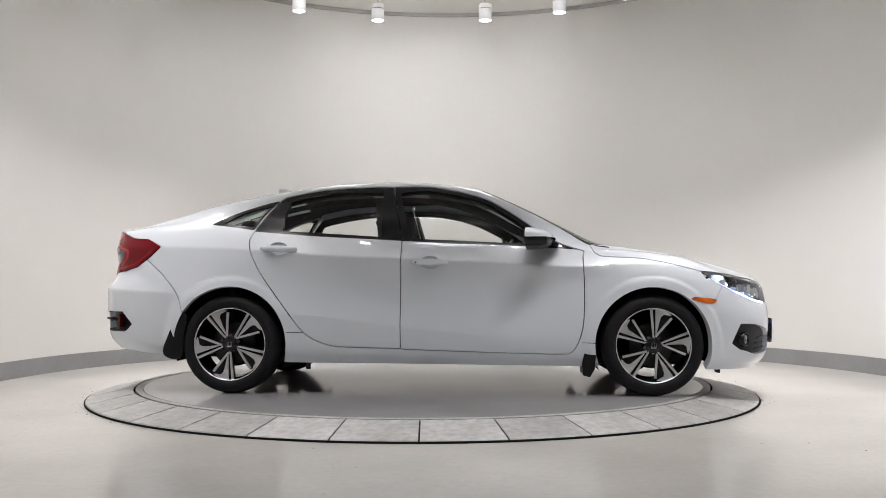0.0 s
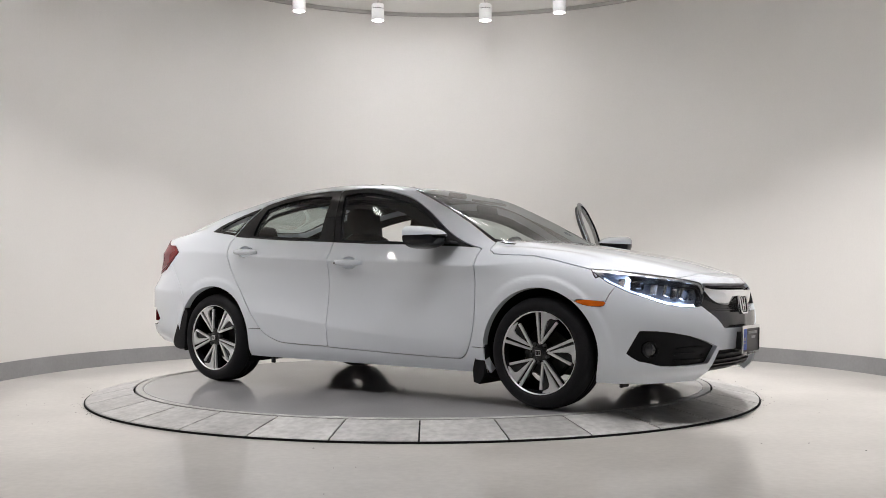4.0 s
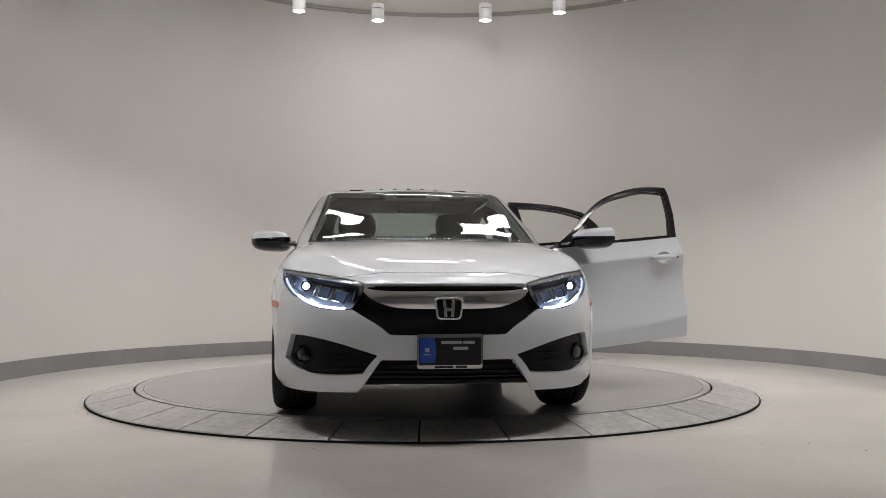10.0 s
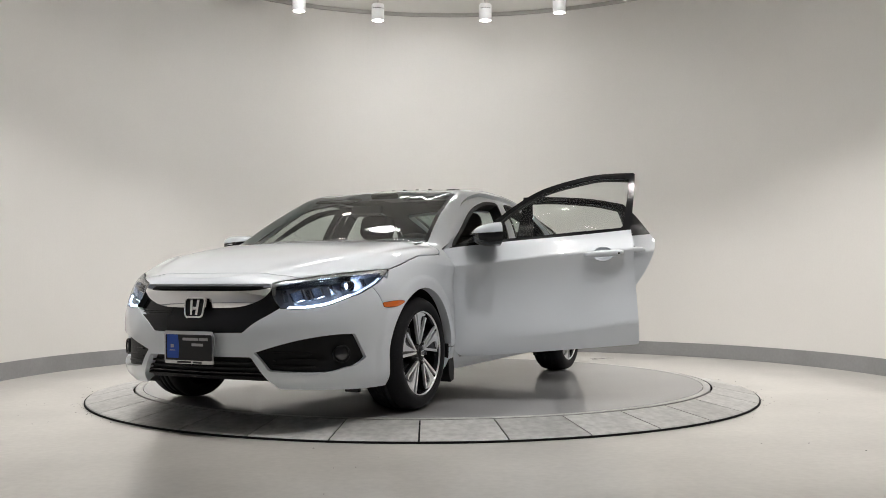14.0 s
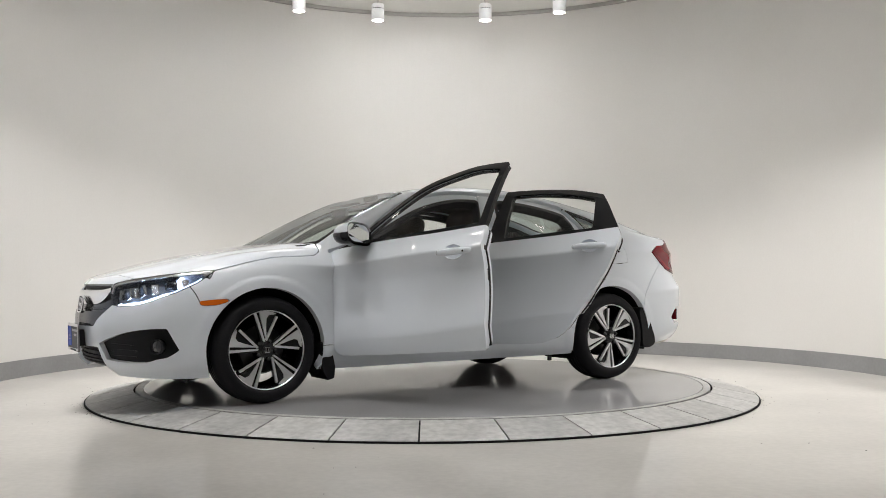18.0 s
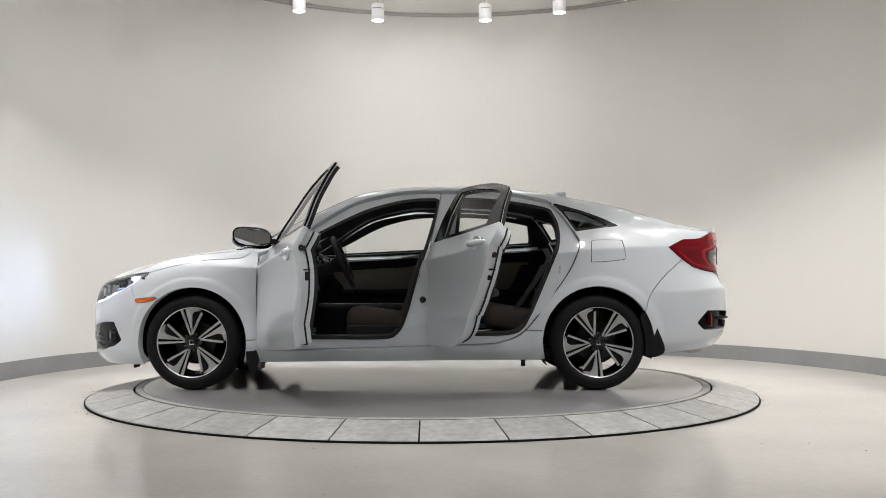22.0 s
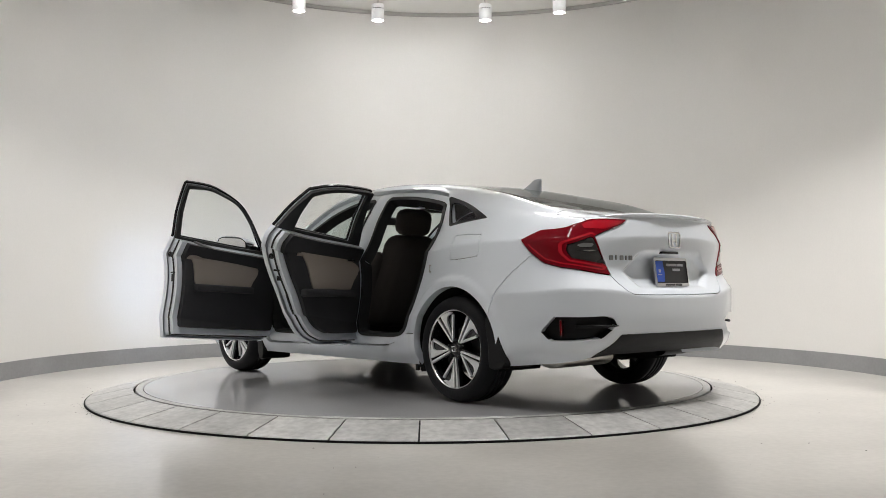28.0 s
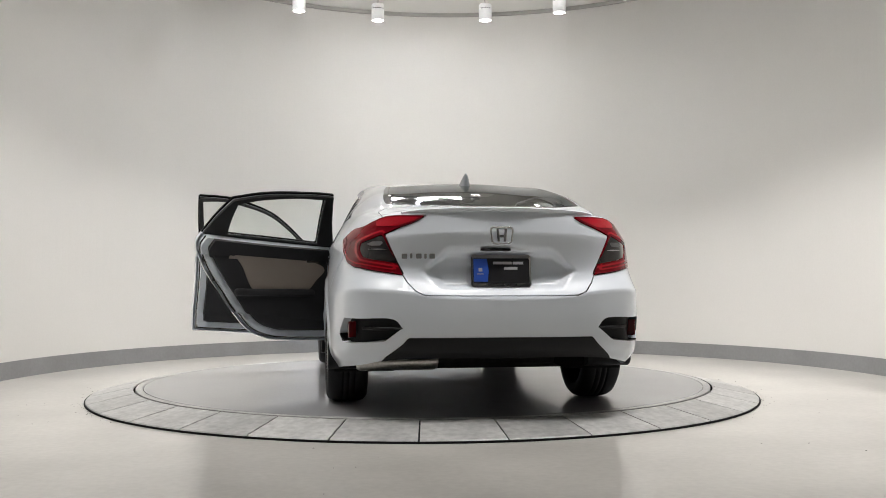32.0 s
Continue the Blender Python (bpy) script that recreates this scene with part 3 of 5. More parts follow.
DOOR_R = [(-0.308, 1.348), (-0.308, 1.348), (-0.27, 1.15), (-0.235, 0.985), (-0.235, 0.985), (-0.238, 0.97), (-0.243, 0.60), (-0.243, 0.294), (-0.243, 0.294), (-0.60, 0.302), (-0.73, 0.322), (-0.86, 0.388), (-0.99, 0.551), (-1.16, 0.788), (-1.235, 0.97), (-1.205, 1.06),
          (-1.205, 1.06), (-1.12, 1.19), (-1.045, 1.282), (-1.045, 1.282), (-0.85, 1.322), (-0.67, 1.340), (-0.45, 1.349)]
WIN_F = [(-0.185, 0.998), (-0.185, 0.998), (-0.225, 1.15), (-0.262, 1.308), (-0.262, 1.308), (-0.12, 1.322), (0.0, 1.310), (0.255, 1.250), (0.436, 1.155), (0.585, 1.048), (0.690, 0.961), (0.690, 0.961), (0.45, 0.968), (0.1, 0.985)]
WIN_R = [(-0.372, 1.010), (-0.372, 1.010), (-0.372, 1.15), (-0.375, 1.312), (-0.375, 1.312), (-0.55, 1.312), (-0.67, 1.304), (-0.85, 1.283), (-1.00, 1.248), (-1.00, 1.248), (-1.02, 1.15), (-1.03, 1.052), (-1.03, 1.052), (-0.7, 1.032)]
QUARTER = [(-1.060, 1.268), (-1.060, 1.268), (-1.14, 1.18), (-1.215, 1.058), (-1.215, 1.058), (-1.35, 1.078), (-1.515, 1.098), (-1.515, 1.098), (-1.40, 1.155), (-1.25, 1.213)]
QGLASS = [(-1.13, 1.218), (-1.13, 1.218), (-1.19, 1.13), (-1.225, 1.078), (-1.225, 1.078), (-1.33, 1.092), (-1.43, 1.105), (-1.43, 1.105), (-1.35, 1.15), (-1.24, 1.198)]
BELT = [(0.95, 0.918), (0.80, 0.930), (0.5, 0.948), (0.1, 0.964), (-0.32, 0.988), (-0.75, 1.012), (-1.03, 1.034), (-1.25, 1.052)]
MARKER = [(1.555, 0.622), (1.555, 0.622), (1.65, 0.618), (1.752, 0.608), (1.752, 0.608), (1.735, 0.585), (1.68, 0.583), (1.62, 0.595)]
FUEL = [(-1.315, 0.980), (-1.31, 0.87), (-1.325, 0.850), (-1.52, 0.866), (-1.54, 0.885), (-1.525, 0.985), (-1.51, 0.998), (-1.33, 0.998)]
HEAD = [(0.90, 0.80), (0.835, 0.790), (0.734, 0.772), (0.612, 0.754), (0.430, 0.716), (0.405, 0.705), (0.405, 0.705), (0.425, 0.64), (0.47, 0.582), (0.47, 0.582), (0.556, 0.579), (0.668, 0.598), (0.768, 0.652), (0.90, 0.70), (0.90, 0.70)]
HEAD_SIDE = [(1.640, 0.790), (1.75, 0.712), (1.87, 0.652), (2.0, 0.597), (2.3, 0.5), (2.3, 0.9), (1.640, 0.83)]
FOG_SIDE = [(1.845, 0.328), (1.910, 0.452), (1.93, 0.47), (2.4, 0.47), (2.4, 0.2), (1.95, 0.245), (1.91, 0.285)]
TAIL_SIDE = [(-1.838, 0.952), (-1.95, 1.008), (-2.12, 1.050), (-2.2, 1.10), (-2.4, 1.10), (-2.4, 0.7), (-2.2, 0.765), (-2.0, 0.820), (-1.91, 0.884)]
VENT_SIDE = [(-2.015, 0.445), (-2.08, 0.515), (-2.10, 0.56), (-2.4, 0.56), (-2.4, 0.36), (-2.09, 0.38), (-2.055, 0.405)]
HOOD_SIDE = [(0.90, 0.99), (0.965, 0.980), (0.978, 0.940), (0.992, 0.905), (1.03, 0.882), (1.1, 0.876), (1.2, 0.872), (1.3, 0.865), (1.44, 0.838), (1.60, 0.798), (1.66, 0.782), (1.7, 0.70), (2.5, 0.70), (2.5, 1.3), (0.90, 1.3)]
GRILLE = [(0.40, 0.706), (0.40, 0.706), (0.2, 0.706), (0.0, 0.706), (-0.2, 0.706), (-0.40, 0.706), (-0.40, 0.706), (-0.425, 0.64), (-0.47, 0.585), (-0.47, 0.585), (-0.42, 0.552), (-0.343, 0.505), (-0.287, 0.459), (-0.287, 0.459), (-0.1, 0.456), (0.1, 0.456),
          (0.287, 0.459), (0.287, 0.459), (0.343, 0.505), (0.42, 0.552), (0.47, 0.585), (0.47, 0.585), (0.425, 0.64)]
CHROMEBAR = [(-0.430, 0.690), (-0.430, 0.690), (-0.33, 0.672), (-0.15, 0.668), (0.0, 0.668), (0.15, 0.668), (0.33, 0.672), (0.430, 0.690), (0.430, 0.690), (0.37, 0.630), (0.26, 0.592), (0.12, 0.584), (0.0, 0.584), (-0.12, 0.584), (-0.26, 0.592), (-0.37, 0.630)]
FOG = [(0.95, 0.452), (0.95, 0.452), (0.769, 0.452), (0.678, 0.446), (0.537, 0.417), (0.342, 0.358), (0.342, 0.358), (0.38, 0.318), (0.416, 0.267), (0.416, 0.267), (0.53, 0.258), (0.674, 0.257), (0.767, 0.287), (0.95, 0.30), (0.95, 0.30)]
INTAKE = [(-0.328, 0.336), (-0.328, 0.336), (0.328, 0.336), (0.328, 0.336), (0.45, 0.150), (0.45, 0.150), (-0.45, 0.150), (-0.45, 0.150)]
TAIL = [(1.0, 0.90), (1.0, 1.02), (0.741, 1.006), (0.652, 1.038), (0.576, 1.062), (0.390, 1.062), (0.390, 1.062), (0.449, 1.028), (0.53, 0.998), (0.606, 0.964), (0.606, 0.964), (0.56, 0.86), (0.505, 0.750), (0.505, 0.750), (0.65, 0.772), (0.80, 0.800), (1.0, 0.80)]
SMOKE = [(0.722, 0.918), (0.722, 0.918), (0.67, 0.941), (0.618, 0.962), (0.618, 0.962), (0.575, 0.875), (0.536, 0.812), (0.536, 0.812), (0.66, 0.834), (0.712, 0.846), (0.712, 0.846), (0.725, 0.88)]
SEAM = [(0.603, 0.958), (0.586, 0.958), (0.490, 0.740), (0.510, 0.740)]
TRUNK = [(0.62, 1.12), (0.606, 0.964), (0.55, 0.816), (0.493, 0.713), (0.45, 0.665), (0.407, 0.646), (0.2, 0.643), (-0.2, 0.643), (-0.407, 0.646), (-0.45, 0.665), (-0.493, 0.713), (-0.55, 0.816), (-0.606, 0.964), (-0.62, 1.12)]
VENT = [(1.0, 0.528), (1.0, 0.528), (0.75, 0.526), (0.574, 0.526), (0.520, 0.478), (0.520, 0.478), (0.61, 0.408), (0.61, 0.408), (0.75, 0.396), (1.0, 0.396), (1.0, 0.396)]
DIFFUSER = [(-0.490, 0.428), (-0.490, 0.428), (0.490, 0.428), (0.490, 0.428), (0.56, 0.25), (-0.56, 0.25)]
HOOD = [(0.96, -0.90), (0.96, -0.69), (1.06, -0.62), (1.10, -0.3), (1.115, 0.0), (1.10, 0.3), (1.06, 0.62), (0.96, 0.69), (0.96, 0.90), (1.62, 0.90), (1.655, 0.85), (1.84, 0.735), (2.0, 0.585), (2.06, 0.42), (2.085, 0.25), (2.095, 0.0), (2.085, -0.25), (2.06, -0.42), (2.0, -0.585), (1.84, -0.735), (1.655, -0.85), (1.62, -0.90)]
SCREEN = [(0.965, -0.712), (0.965, -0.712), (1.06, -0.62), (1.09, -0.3), (1.10, 0.0), (1.09, 0.3), (1.06, 0.62), (0.965, 0.712), (0.965, 0.712), (0.62, 0.640), (0.275, 0.588), (0.275, 0.588), (0.225, 0.3), (0.215, 0.0), (0.225, -0.3), (0.275, -0.588), (0.275, -0.588), (0.62, -0.640)]
BACKGLASS = [(-1.13, 0.50), (-1.13, 0.50), (-1.45, 0.545), (-1.75, 0.565), (-1.86, 0.52), (-1.90, 0.3), (-1.91, 0.0), (-1.90, -0.3), (-1.86, -0.52), (-1.75, -0.565), (-1.45, -0.545), (-1.13, -0.50), (-1.13, -0.50), (-1.10, -0.25), (-1.095, 0.0), (-1.10, 0.25)]
DECK = [(-1.93, -0.62), (-1.955, 0.0), (-1.93, 0.62), (-2.10, 0.60), (-2.5, 0.6), (-2.5, -0.6), (-2.10, -0.60)]


def side_view(s):
    return s.V[:, [0, 2]]


def end_view(s):
    return np.stack([np.abs(s.V[:, 1]), s.V[:, 2]], 1)


def field(s, where, d):
    """The distance d where it counts, else far outside."""
    return np.where(where, d, 1.0)


def outline(pts, n=6):
    return spline(pts, n, closed=True)


sedan = new("sedan")
tagged(sedan, "pearl white four-door sedan with black trim, two doors open", "car")
body = body_skin()
below = body.V[:, 2]
for ax, r in ((AXLE_F, 0.362), (AXLE_R, 0.368)):
    d = field(body, np.abs(body.V[:, 1]) > 0.55, np.hypot(body.V[:, 0] - ax, body.V[:, 2] - HUB_Z - 0.004) - r)
    body = body.keep(-d)
GAP = 0.006
panels = {}


def cut(name, where, view, pts, gap=GAP, n=6, side=None):
    """Cuts an outline out of the body; the piece is kept under its name."""
    global body
    d = sdf(view(body), outline(pts, n))
    if side:
        d = np.maximum(d, sdf(side_view(body), np.array(side)))
    inside, body = body.split(field(body, where(body), d), gap)
    panels[name] = inside


def groove(where, line, width=0.005):
    """A narrow open joint along a line in side view."""
    global body
    p = spline(line, 6)
    t = np.gradient(p, axis=0)
    t /= np.linalg.norm(t, axis=1, keepdims=True)
    n = np.stack([-t[:, 1], t[:, 0]], 1) * 0.02
    strip, body = body.split(field(body, where(body), sdf(side_view(body), np.concatenate([p + n, (p - n)[::-1]]))), 0)
    q = side_view(strip)
    best, sign = np.full(len(q), 9.0), np.ones(len(q))
    for a, b in zip(p, p[1:]):
        e = b - a
        k = np.clip(((q - a) @ e) / (e @ e), 0, 1)
        d = np.linalg.norm(q - a - k[:, None] * e, axis=1)
        c = e[0] * (q[:, 1] - a[1]) - e[1] * (q[:, 0] - a[0])
        sign = np.where(d < best, np.sign(c), sign)
        best = np.minimum(d, best)
    one, two = strip.split(best * sign, width)
    body = body.join(one).join(two)


def full_end(s):
    return s.V[:, [1, 2]]


def top_view(s):
    return s.V[:, :2]


SIDES = (("left", 1), ("right", -1))
for name, sg in SIDES:
    cut("door_f_" + name, lambda s: (s.V[:, 1] * sg > 0.35), side_view, DOOR_F)
    cut("door_r_" + name, lambda s: (s.V[:, 1] * sg > 0.35), side_view, DOOR_R)
    cut("quarter_" + name, lambda s: (s.V[:, 1] * sg > 0.4), side_view, QUARTER, 0.0)
    cut("marker_" + name, lambda s: (s.V[:, 1] * sg > 0.5), side_view, MARKER, 0.002)
    cut("head_" + name, lambda s: (s.V[:, 1] * sg > 0.2) & (s.V[:, 0] > 1.4), end_view, HEAD, 0.004, side=HEAD_SIDE)
    cut("fog_" + name, lambda s: (s.V[:, 1] * sg > 0.2) & (s.V[:, 0] > 1.62), end_view, FOG, 0.0, side=FOG_SIDE)
    cut("tail_" + name, lambda s: (s.V[:, 1] * sg > 0.2) & (s.V[:, 0] < -1.70), end_view, TAIL, 0.004, side=TAIL_SIDE)
    cut("vent_" + name, lambda s: (s.V[:, 1] * sg > 0.2) & (s.V[:, 0] < -1.98), end_view, VENT, 0.0, side=VENT_SIDE)
cut("fuel", lambda s: s.V[:, 1] > 0.5, side_view, FUEL, 0.004, 4)
cut("screen", lambda s: s.V[:, 2] > 0.9, top_view, SCREEN, 0.003)
cut("hood", lambda s: s.V[:, 2] > 0.70, lambda s: s.V[:, :2], HOOD, n=2, side=HOOD_SIDE)
cut("grille", lambda s: s.V[:, 0] > 1.7, full_end, GRILLE, 0.002)
cut("intake", lambda s: s.V[:, 0] > 1.7, full_end, INTAKE, 0.0)
cut("backglass", lambda s: s.V[:, 2] > 1.0, top_view, BACKGLASS, 0.003)
cut("diffuser", lambda s: s.V[:, 0] < -1.7, full_end, DIFFUSER, 0.0)
# the trunk lid: its back face and its deck
for sg in (1, -1):
    groove(lambda s: s.V[:, 1] * sg > 0.4, [(-1.93, 0.870), (-1.80, 0.760), (-1.70, 0.640), (-1.66, 0.520)])
    groove(lambda s: s.V[:, 1] * sg > 0.4, [(1.79, 0.690), (1.765, 0.65), (1.745, 0.605)])
    groove(lambda s: s.V[:, 1] * sg > 0.4, [(1.10, 0.325), (0.93, 0.335), (0.905, 0.335)])
    groove(lambda s: s.V[:, 1] * sg > 0.4, [(-0.98, 0.395), (-0.86, 0.395)])
w = field(body, (body.V[:, 0] < -1.90) & (body.V[:, 2] > 0.6), np.maximum(sdf(full_end(body), np.array(TRUNK + [(-0.62, 1.4), (0.62, 1.4)])), body.V[:, 0] + 1.94))
panels["trunk"], body = body.split(w, GAP)



def has(s, d, lo, hi=0.0):
    """The band of a sheet where lo < d < hi."""
    a = Skin(s.V, s.N, s.T, d).keep(d - hi)
    return a.keep(lo - a.D)


def prism(pts, y0, y1, bev=0.0):
    """An outline in side view (x, z), drawn out from y0 to y1."""
    bm = bmesh.new()
    f = bm.faces.new([bm.verts.new((x, y0, z)) for x, z in pts])
    r = bmesh.ops.extrude_face_region(bm, geom=[f])
    bmesh.ops.translate(bm, vec=(0, y1 - y0, 0), verts=[v for v in r["geom"] if isinstance(v, bmesh.types.BMVert)])
    if bev:
        bmesh.ops.bevel(bm, geom=list(bm.edges), offset=bev, segments=2, affect="EDGES", profile=0.5)
    return bm


def on_skin(s, x=None, y=None, z=None):
    """The place and normal of the sheet nearest to two given coordinates."""
    d = sum((s.V[:, i] - v) ** 2 for i, v in enumerate((x, y, z)) if v is not None)
    k = np.argsort(d)[:3]
    w = 1 / (d[k] + 1e-6)
    return (s.V[k] * w[:, None]).sum(0) / w.sum(), s.N[k].mean(0) / np.linalg.norm(s.N[k].mean(0))


def facing(p, n):
    """The pose at p whose z axis looks along n."""
    return Matrix.Translation(p) @ Vector(n).to_track_quat("Z", "Y").to_matrix().to_4x4()


# ---- panels of the body ----
body.rim(0.05).object("body", WHITE, sedan, "pearl white painted body shell")
trim_x = (body.V[:, 0] < 1.03) & (body.V[:, 0] > -1.95) & (body.V[:, 2] > 0.24)
lining = body.keep(np.where(trim_x, -1.0, 1.0)).push(-0.028).flip()
lining.object("cabin_lining", HEADLINER, sedan, "dark grey cabin lining")
panels["hood"].rim(0.02).object("hood", WHITE, sedan, "pearl white hood")
panels["trunk"].rim(0.02).object("trunk_lid", WHITE, sedan, "pearl white trunk lid")
panels["fuel"].rim(0.01).object("fuel_flap", WHITE, sedan)
for key, name, pts, wide, label in (("screen", "windshield", SCREEN, 0.022, "slightly tinted windshield"), ("backglass", "rear_window", BACKGLASS, 0.03, "tinted rear window")):
    s = panels[key]
    d = sdf(s.V[:, :2], outline(pts))
    pane_ob = s.keep(d + wide).object(name, DARKGLASS, sedan, label)
    has(s, d, -wide).object("border", BLACK, pane_ob, "black printed border")
g = panels["grille"]
grille = g.push(-0.030).rim(0.02).object("grille", BLACK, sedan, "gloss black grille")
bar = g.keep(sdf(g.V[:, 1:], outline(CHROMEBAR)))
bar.V[:, 0] -= 0.35 * np.clip(0.665 - bar.V[:, 2], 0, 1)
bar.N = bar.N + np.outer(np.clip((bar.V[:, 2] - 0.640) * 11, -0.5, 0.6), [0, 0, 1])
bar.push(0.002).solid(0.014).object("chrome_wing", CHROME, grille, "chrome wing bar")
low = g.keep(np.maximum(g.V[:, 2] - 0.578 - 0.05 * np.clip(np.abs(g.V[:, 1]) - 0.25, 0, 1), -9.0))
low.keep(low.V[:, 2] - 0.545).push(-0.004).solid(0.02).object("lower_bar", BLACK, grille, "gloss black lower bar")
slot = g.keep(np.maximum(0.688 - g.V[:, 2], np.abs(g.V[:, 1]) - 0.36)).push(-0.02)
slot.object("slot", MATT, grille)
for z in (0.562, 0.572):
    has(g, g.V[:, 2] - z, -0.003).push(-0.022).object("grille_slat", BLACK, grille)
intake = panels["intake"].push(-0.05).object("lower_intake", MATT, sedan, "black lower air intake")
it = panels["intake"]
for z in (0.215, 0.245, 0.275, 0.305):
    has(it, it.V[:, 2] - z, -0.010).push(-0.030).solid(0.015).object("slat", MATT, intake)
skirt = panels["diffuser"]
skirt.push(0.004).rim(0.03).object("rear_skirt", MATT, sedan, "matt black lower bumper insert")

for name, sg in SIDES:
    mk = panels["marker_" + name]
    mk.push(0.003).rim(0.01).object("side_marker", AMBER, sedan, "amber side marker light")
    # headlight: clear lens, black bowl, light strip, brow, projectors
    h = panels["head_" + name]
    hd = np.maximum(sdf(end_view(h), outline(HEAD)), sdf(side_view(h), np.array(HEAD_SIDE)))
    mid_z = 0.640 + 0.26 * (np.abs(h.V[:, 1]) - 0.41)
    head = h.push(-0.060).object("headlight", LAMPBOWL, sedan, "headlight with a glowing white strip under a clear lens")
    h.keep(hd + 0.002).object("lens", LENS, head, "clear lens").visible_shadow = False
    collar = h.rim(0.06)
    collar.T = collar.T[len(h.T):]
    collar.tidy().object("collar", MATT, head)
    low_edge = np.where((h.V[:, 2] < mid_z) & (np.abs(h.V[:, 1]) > 0.50), hd, -1.0)
    strip = has(h, low_edge, -0.015, -0.006).push(-0.012)
    # beyond this the strip gets a weaker glow, to look dim from the side
    wide = np.abs(strip.V[:, 1]) - 0.735
    strip.keep(wide).solid(0.006).object("light_strip", LED, head, "glowing white light strip")
    strip.keep(-wide).solid(0.006).object("strip_end", LED_DIMMED, head, "end of the light strip, dimmed for side views")
    brow = np.where(h.V[:, 2] > mid_z, hd, -1.0)
    has(h, brow, -0.020, -0.003).push(-0.002).solid(0.006).object("brow", SATIN, head, "satin chrome brow strip")
    p, n = on_skin(h, y=0.705 * sg, z=0.694)
    o = part("low_beam", lathe([(0.0135, 0.0), (0.019, 0.058), (0.026, 0.060), (0.029, 0.0)], 28, "x"), BLACK, head, "black low beam tube", True)
    o.matrix_basis = pose(p[0] - 0.088, p[1] * 0.985, p[2])
    o = part("low_beam_lens", lathe([(0.013, 0.008), (0.007, 0.011), (0.001, 0.012)], 28, "x"), BEAM, head, "lit low beam lens", True)
    o.matrix_basis = pose(p[0] - 0.088, p[1] * 0.985, p[2])
    for yy, zz, w, hgt in ((0.520, 0.640, 0.032, 0.026), (0.600, 0.660, 0.028, 0.027)):
        p, n = on_skin(h, y=yy * sg, z=zz)
        m = pose(p[0] - 0.046, p[1], p[2], 0, 0, 14 * sg) @ pose(0, 0, 0, 18 * sg)
        corner = [(-w * 0.72, -hgt), (w, -hgt), (w * 0.80, hgt), (-w, hgt)]
        stand = Matrix(((0, 0, 1, 0), (1, 0, 0, 0), (0, 1, 0, 0), (0, 0, 0, 1)))
        mirrored = [(q * sg, r) for q, r in corner]
        f_ob = part("module_frame", flat_ring([(q * 1.16, r * 1.16) for q, r in mirrored], mirrored, 0.014), SATIN, head, "satin chrome lamp module frame")
        f_ob.data.transform(m @ stand)
        l_ob = part("module_lens", plaque(mirrored, 0.008, 0.003), mat_lens, head, "dark lamp module lens")
        l_ob.data.transform(m @ stand)
    # slanted fins between the lamp modules
    for yy, zz, lean in ((0.560, 0.650, 24), (0.650, 0.672, 26), (0.758, 0.705, 30), (0.455, 0.640, 18)):
        p, n = on_skin(h, y=yy * sg, z=zz)
        part("reflector_fin", box((0, 0, 0), (0.040, 0.006, 0.062), 0.002, pose(p[0] - 0.052, p[1], p[2], lean * sg)), SATIN, head, "bright slanted reflector fin")
    # fog lamp bezel
    f = panels["fog_" + name]
    bezel = f.push(-0.030).object("fog_bezel", MATT, sedan, "matt black fog lamp bezel")
    c = f.rim(0.030)
    c.T = c.T[len(f.T):]
    c.tidy().object("bezel_edge", WHITE, bezel)
    for k in range(3):
        z = 0.285 + 0.035 * k
        has(f, np.maximum(np.abs(f.V[:, 2] - z) - 0.006, np.abs(np.abs(f.V[:, 1]) - 0.53) - 0.10), -9.0).push(-0.020).solid(0.010).object("slat", MATT, bezel)
    p, n = on_skin(f, y=0.722 * sg, z=0.352)
    n = (n[0], n[1] * 0.6, 0)
    o = part("fog_lamp", lathe([(0.046, -0.035), (0.046, -0.006), (0.040, 0.0), (0.036, -0.008), (0.036, -0.02)], 32), BLACK, bezel, "round fog lamp", True)
    o.matrix_basis = facing(p - np.array(n) * 0.008, n)
    o = part("fog_lens", lathe([(0.036, -0.012), (0.025, -0.005), (0.001, -0.002)], 32), FOGGLASS, bezel, smooth=True)
    o.matrix_basis = facing(p - np.array(n) * 0.008, n)
    # tail light
    t = panels["tail_" + name]
    seam, t = t.split(sdf(end_view(t), np.array(SEAM)), 0.0)
    smoke, red = t.split(sdf(end_view(t), outline(SMOKE)), 0.003)
    tl = red.push(0.006).rim(0.03).object("tail_light", REDLENS, sedan, "red tail light with a smoked inner lens")
    smoke.push(0.003).object("smoked_lens", mat_smoke, tl, "smoked clear lens")
    seam.push(0.001).object("seam", BLACK, tl, "black inner border")
    for zz, hh in ((0.886, 0.004),):
        ins = sdf(end_view(smoke), outline(SMOKE))
        smoke.keep(np.maximum(np.abs(smoke.V[:, 2] - zz - 0.1 * (np.abs(smoke.V[:, 1]) - 0.63)) - hh, ins + 0.010)).push(0.0045).object("reflector_strip", CHROME, tl, "bright reflector strip")
    smoke.keep(np.maximum(np.maximum(0.905 - smoke.V[:, 2], smoke.V[:, 2] - 0.928), sdf(end_view(smoke), outline(SMOKE)) + 0.014)).push(0.0042).object("bulb_bowl", mat_strip, tl, "grey bulb bowl")
    edge = np.maximum(sdf(end_view(red), outline(TAIL)), sdf(side_view(red), np.array(TAIL_SIDE)))
    edge = np.where(red.V[:, 2] < 0.93, edge, -1.0)
